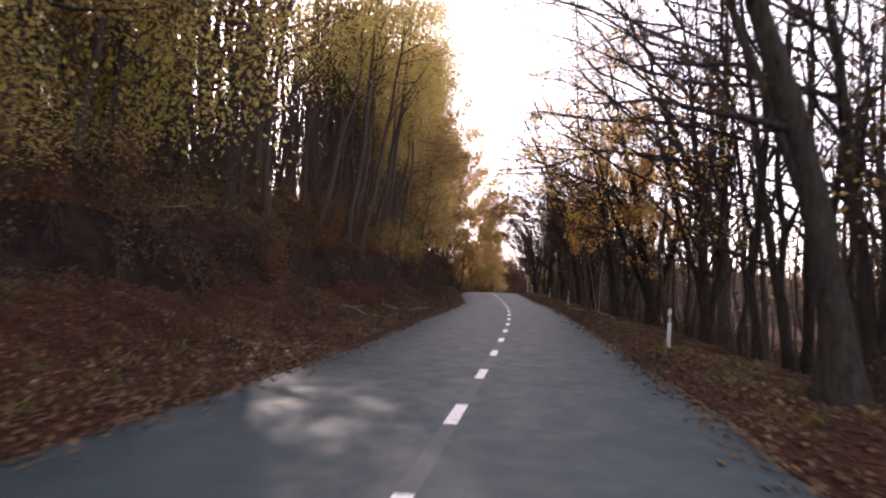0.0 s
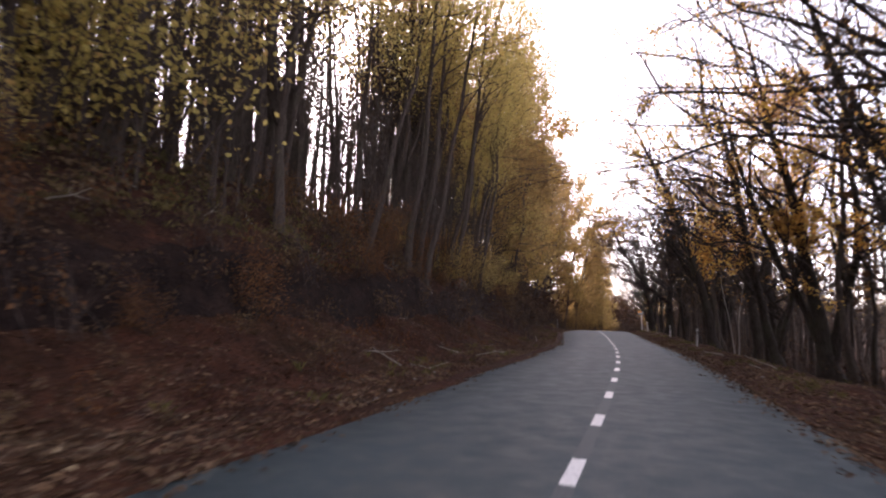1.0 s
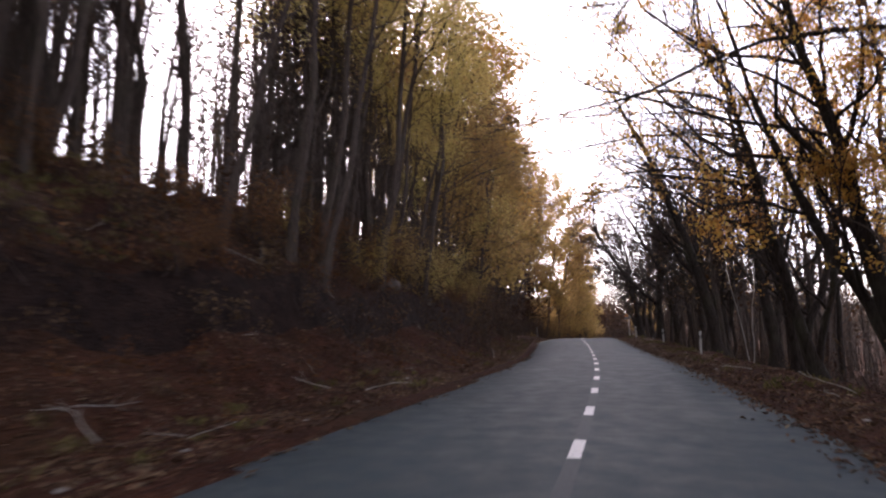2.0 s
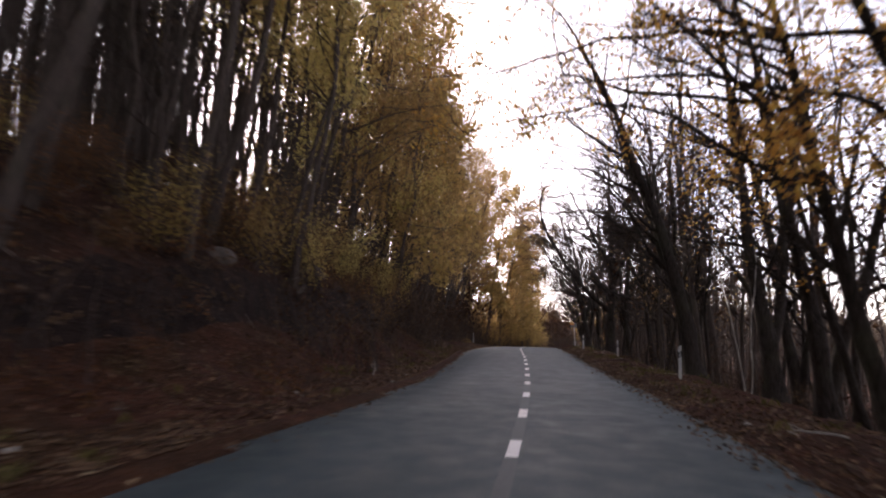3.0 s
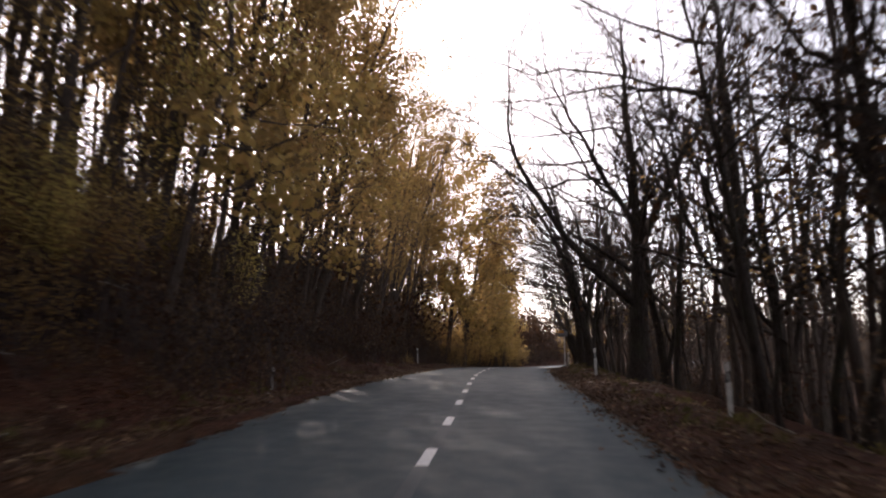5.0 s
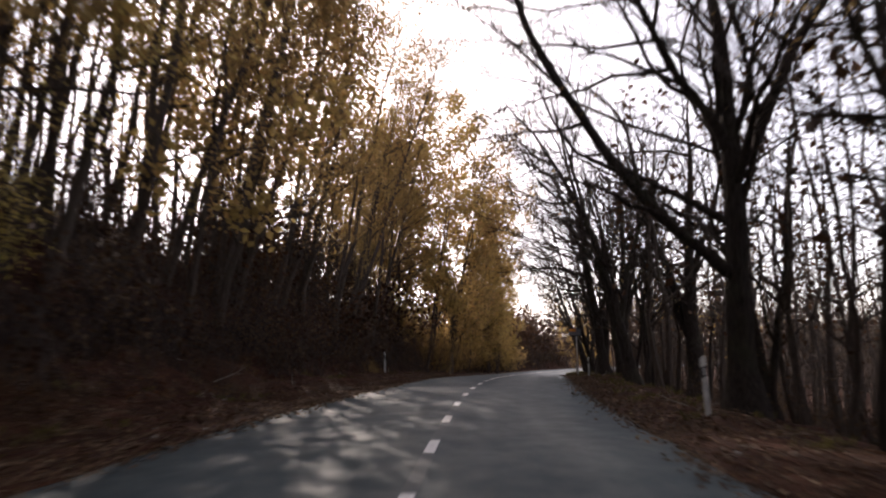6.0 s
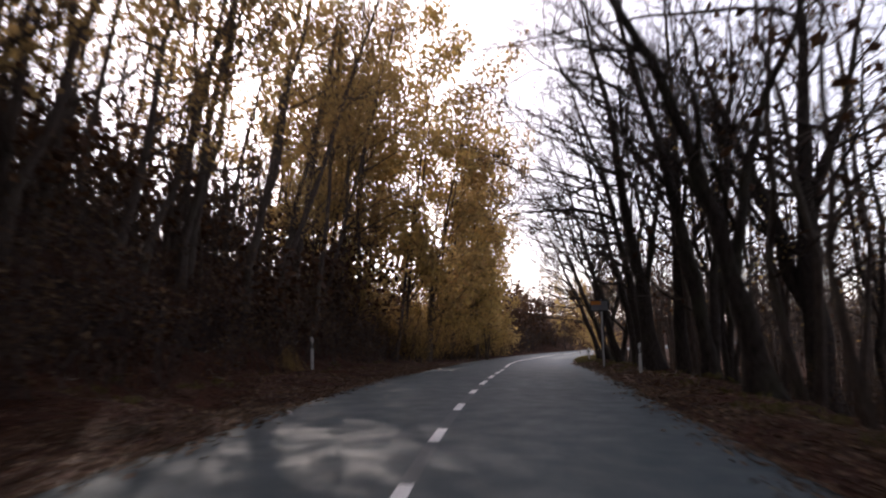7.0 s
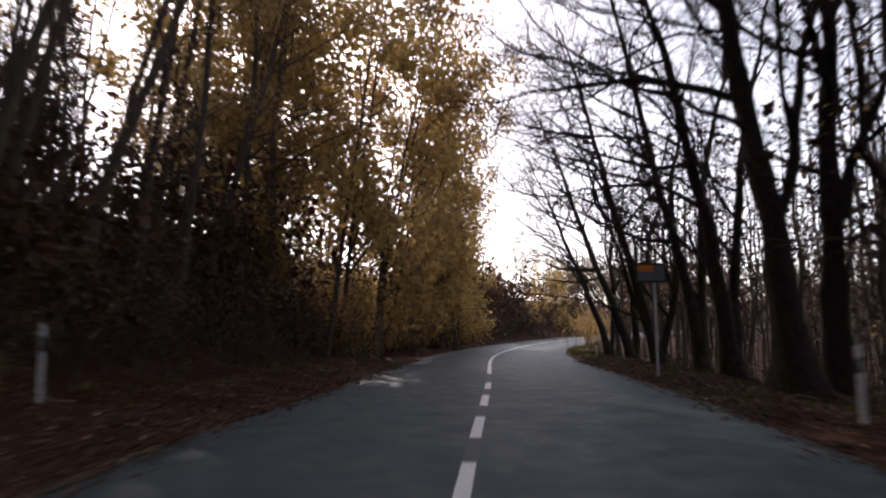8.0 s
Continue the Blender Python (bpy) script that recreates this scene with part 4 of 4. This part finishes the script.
def far_plant(kind, n):
    """A simpler tree or bush of the same kind for the joined wood: wood, twig ends, leaf size and count."""
    r = np.random.RandomState(800 + n)
    if "bush" in kind:
        w = brush_wood(820 + n, 9, 3.2, 1.8, 3, 3)
        return w, w.tips, 420, 0.27
    tall, lo, reach, lean, n_limbs, leaves = {"olive": (17, 0.12, 3.5, 0.12, 13, 1300), "gold": (19, 0.1, 4.2, 0.17, 13, 1700), "half": (19.5, 0.34, 3.8, 0.17, 12, 650),
                                              "bare": (16, 0.45, 2.2, 0.05, 8, 240), "valley": (13, 0.2, 2.9, 0.03, 14, 60)}[kind]
    st = stem_path(r, (0, 0, 0), (lean, 0), tall + n * 0.8, 8, 0.17)
    twigs, trunk = Wood(), Wood()
    trunk.tube(st, stem_radii(0.13, len(st), 1.3), 5)
    made = limbs(r, twigs, st, lambda f: 0.13 * (1 - 0.9 * f), n_limbs, lo, 0.99, reach, 0.95, 0.05, (0.6 if lean > 0.1 else 0, 0, -0.05), 0.35, 0.45, 0.014, 1, False)
    tips = [p for p in twigs.tips if p[2] > tall * 0.42] if kind == "half" else twigs.tips
    return merged_wood([trunk] + made + [twigs]), tips, leaves, 0.34


def rest_of_wood():
    """The far plants, too many to tell apart."""
    for (kind, n), places in sorted(REST.items()):
        w, tips, count, size = far_plant(kind, n)
        leaf = LEAF_OLIVE if kind in ("olive", "olive_bush") else LEAF_BROWN if kind in ("brown_bush", "valley") else LEAF_GOLD
        joined("forest_wood", arrays(w), BARK_POLE, places, "trunks and branches of the wood further on", "woods")
        joined("forest_foliage", leaf_arrays(830 + n, tips, count, 0.45, size), leaf, places, "autumn foliage of the wood further on", "foliage")


rest_of_wood()
far_woods()
crest_saplings()
hill_woods()
undergrowth()
fallen_leaves()
grass_tufts()
bank_brush()


# ---- marker posts ----
def marker_post(s, lat, turn=0.0, tilt=0.0, tall=1.0):
    at = spot(s, lat, 0.05)
    th = -math.degrees(float(np.interp(s, SG, TH)))
    post = thing("marker_post", at, "white plastic roadside marker post with a black band", "marker post", "marker posts", th + turn)
    post.matrix_basis = post.matrix_basis @ pose(0, 0, 0, 0, tilt, 0) @ Matrix.Diagonal((0.85, 0.85, tall, 1))
    bm = box_bm(0.1, 0.045, 1.0, 0, 0.012)
    for v in bm.verts:
        if v.co.z > 0.9:
            v.co.z += v.co.x * 0.5
    part("body", bm, PLASTIC, post)
    bm = box_bm(0.106, 0.051, 0.2, 0.66, 0.012)
    for v in bm.verts:
        v.co.z += v.co.x * 0.5
    part("band", bm, BLACK, post, "black slanting band")
    bm = box_bm(0.045, 0.058, 0.14, 0.69, 0.006)
    part("reflector", bm, REFLECT, post, "small grey reflector")
    return post


for s, lat in ((15.4, 4.1), (41.7, 4.4), (55.2, 4.8), (65.6, 4.3), (87.1, 4.65), (110.0, 5.2)):
    marker_post(s, lat, 0, random.uniform(-3, 3))
for s, lat, tall in ((87.1, -6.05, 1.12), (61.0, -5.5, 0.7)):
    marker_post(s, lat, 180, random.uniform(-3, 3), tall)


# ---- road sign ----
def road_sign(s, lat):
    th = -math.degrees(float(np.interp(s, SG, TH)))
    sign = thing("road_sign", spot(s, lat, 0.1), "small grey road sign with an orange strip on a steel pole", "road sign", turn=th + 6)
    bm = bmesh.new()
    bmesh.ops.create_cone(bm, cap_ends=True, segments=14, radius1=0.04, radius2=0.04, depth=3.2, matrix=Matrix.Translation((0.1, 0, 1.6)))
    part("pole", bm, STEEL, sign)
    panel = part("panel", box_bm(0.86, 0.025, 0.5, 2.65, 0.01, 0, -0.06), SIGN_GREY, sign)
    for name, w, h, x, z in (("border", 0.86, 0.06, 0, 3.11), ("border", 0.86, 0.06, 0, 2.63), ("border", 0.06, 0.42, 0.4, 2.69), ("border", 0.06, 0.42, -0.4, 2.69)):
        part(name, box_bm(w, 0.012, h, z, 0.003, x, -0.078), BLACK, panel, "dark border")
    part("patch", box_bm(0.46, 0.01, 0.17, 2.94, 0.003, -0.16, -0.077), SIGN_ORANGE, panel, "orange strip")
    part("clamp", box_bm(0.12, 0.06, 0.05, 2.88, 0.006, 0.1, -0.025), STEEL, sign)
    return sign


road_sign(96.0, 4.45)


# ---- fallen sticks, stones and a pale sapling ----
def fallen_branch(seed):
    r = np.random.RandomState(seed)
    root = thing("fallen_branch", (0, 0, 0), "pale dead branch lying on the leaf litter", "branch", "fallen branches")
    main = bough(r, (0, 0, 0.03), (1, 0.1, 0.12), r.uniform(0.9, 1.7), 6, 0.13, -0.02)
    w = Wood()
    w.tube(main, np.linspace(0.022, 0.007, 7), 6)
    part_mesh("stick", w.mesh("stick", BARK_PALE), root)
    for _ in range(3):
        q, e = along(main, r.uniform(0.3, 0.95))
        tw = bough(r, q, sideways(r, e, 0.7), r.uniform(0.2, 0.5), 3, 0.12, 0.03)
        w = Wood()
        w.tube(tw, [0.009, 0.008, 0.006, 0.003], 5)
        part_mesh("side_twig", w.mesh("side_twig", BARK_PALE), root)
    return root


def stone(seed):
    r = np.random.RandomState(seed)
    bm = bmesh.new()
    bmesh.ops.create_icosphere(bm, subdivisions=2, radius=0.1)
    for v in bm.verts:
        v.co *= 1 + r.normal(0, 0.09)
        v.co.z *= 0.6
    me = bpy.data.meshes.new("stone")
    bm.to_mesh(me)
    bm.free()
    me.materials.append(STONE)
    return tagged(new("stone", me), "small pale stone on the leafy verge", "stone", "stones on the verge")


rng = np.random.RandomState(77)
sticks, stones = [fallen_branch(900 + k) for k in range(4)], [stone(920 + k) for k in range(3)]
for k in range(60):
    s = rng.uniform(4, 95)
    lat = -foot(s) - rng.uniform(-1.0, 4.5) if rng.uniform() < 0.75 else float(right_edge(s)) + rng.uniform(0.6, 2.5)
    m = Matrix.Translation(spot(s, lat, -0.03)) @ pose(0, 0, 0, rng.uniform(-20, 20), rng.uniform(-25, 15), rng.uniform(0, 360)) @ Matrix.Scale(rng.uniform(0.3, 0.75), 4)
    ob = sticks[k] if k < 4 else copy_thing(sticks[k % 4], m)
    ob.matrix_basis = m
for k in range(36):
    s = rng.uniform(6, 92)
    lat = -float(left_edge(s)) - rng.uniform(0.1, 1.6) if rng.uniform() < 0.8 else float(right_edge(s)) + rng.uniform(0.3, 1.2)
    m = Matrix.Translation(spot(s, lat, 0.0)) @ pose(0, 0, 0, 0, 0, rng.uniform(0, 360)) @ Matrix.Scale(rng.uniform(0.25, 0.65), 4)
    ob = stones[k] if k < 3 else copy_thing(stones[k % 3], m)
    ob.matrix_basis = m


def sapling(s, lat):
    r = np.random.RandomState(950)
    root = thing("sapling", spot(s, lat, 0.1), "thin pale forked sapling on the slope below the road", "tree")
    for lean in (-0.12, 0.06):
        w = Wood()
        st = stem_path(r, (lean * 0.8, 0, 0), (lean, 0), 4.6, 9, 0.03)
        w.tube(st, np.linspace(0.028, 0.008, len(st)), 6)
        part_mesh("stem", w.mesh("stem", BARK_PALE), root)


sapling(42.6, 6.6)


# ---- fallen logs and half-buried boulders on the lip of the bank ----
def fallen_log(seed, s, lat, length, r, turn, dip):
    g = np.random.RandomState(seed)
    th = -math.degrees(float(np.interp(s, SG, TH)))
    root = thing("fallen_log", spot(s, lat, -0.6 * r), "weathered grey-brown log fallen across the lip of the bank", "log", "fallen logs", th + turn)
    root.matrix_basis = root.matrix_basis @ pose(0, 0, 0, 0, dip, 0)
    w = Wood()
    st = bough(g, (-length / 2, 0, 0), (1, 0, 0), length, 10, 0.05, 0)
    w.tube(st, np.linspace(r, r * 0.6, len(st)) * (1 + g.normal(0, 0.05, len(st))), 12)
    uneven(w, g, 0.07)
    part_mesh("trunk", w.mesh("trunk", BARK_LOG), root)
    for end, rr in ((0, r), (-1, r * 0.6)):
        bm = bmesh.new()
        bmesh.ops.create_cone(bm, cap_ends=True, segments=12, radius1=rr * 0.93, radius2=rr * 0.93, depth=0.04,
                              matrix=Matrix.Translation(Vector(st[end])) @ pose(0, 0, 0, 0, 90, 0))
        part("broken_end", bm, BARK_PALE, root, "pale splintered end")
    for _ in range(4):
        q, e = along(st, g.uniform(0.25, 0.95))
        br = bough(g, q, sideways(g, e, 0.9) + np.array([0, 0, 0.5]), g.uniform(0.25, 0.8), 4, 0.12, 0.02)
        w = Wood()
        w.tube(br, np.linspace(r * 0.3, 0.008, len(br)), 6)
        part_mesh("branch_stub", w.mesh("branch_stub", BARK_LOG), root)


def boulder(seed, s, lat, size, label):
    g = np.random.RandomState(seed)
    bm = bmesh.new()
    bmesh.ops.create_icosphere(bm, subdivisions=3, radius=1)
    k = g.normal(0, 1, (6, 3)) * 1.7
    for v in bm.verts:
        n = sum(math.sin(v.co.dot(Vector(q)) + i) for i, q in enumerate(k)) / 6
        v.co *= 1 + 0.22 * n + g.normal(0, 0.012)
        v.co = Vector((v.co.x * size[0], v.co.y * size[1], max(v.co.z, -0.5) * size[2]))
    me = bpy.data.meshes.new("boulder")
    bm.to_mesh(me)
    bm.free()
    me.materials.append(EARTHY_STONE)
    ob = tagged(new("boulder", me), label, "boulder", "boulders on the bank")
    ob.matrix_basis = Matrix.Translation(spot(s, lat, -0.1 * size[2])) @ pose(0, 0, 0, g.normal(0, 8), g.normal(0, 8), -25 + g.normal(0, 10))


fallen_log(960, 43.6, -7.7, 2.5, 0.1, 96, -8)
fallen_log(961, 41.0, -8.5, 1.5, 0.07, 84, 4)
fallen_log(962, 27.5, -8.3, 1.9, 0.08, 70, 10)
boulder(970, 44.3, -8.3, (0.5, 1.05, 0.55), "broad earth-brown boulder half buried in the bank")
boulder(971, 37.6, -8.0, (0.3, 0.5, 0.3), "small brown boulder half buried in the bank")
plant(("gold_bush", 0), 86.4, -6.3, 40, 0.2)
plant(("gold_bush", 1), 86.9, -6.9, 150, 0.28)
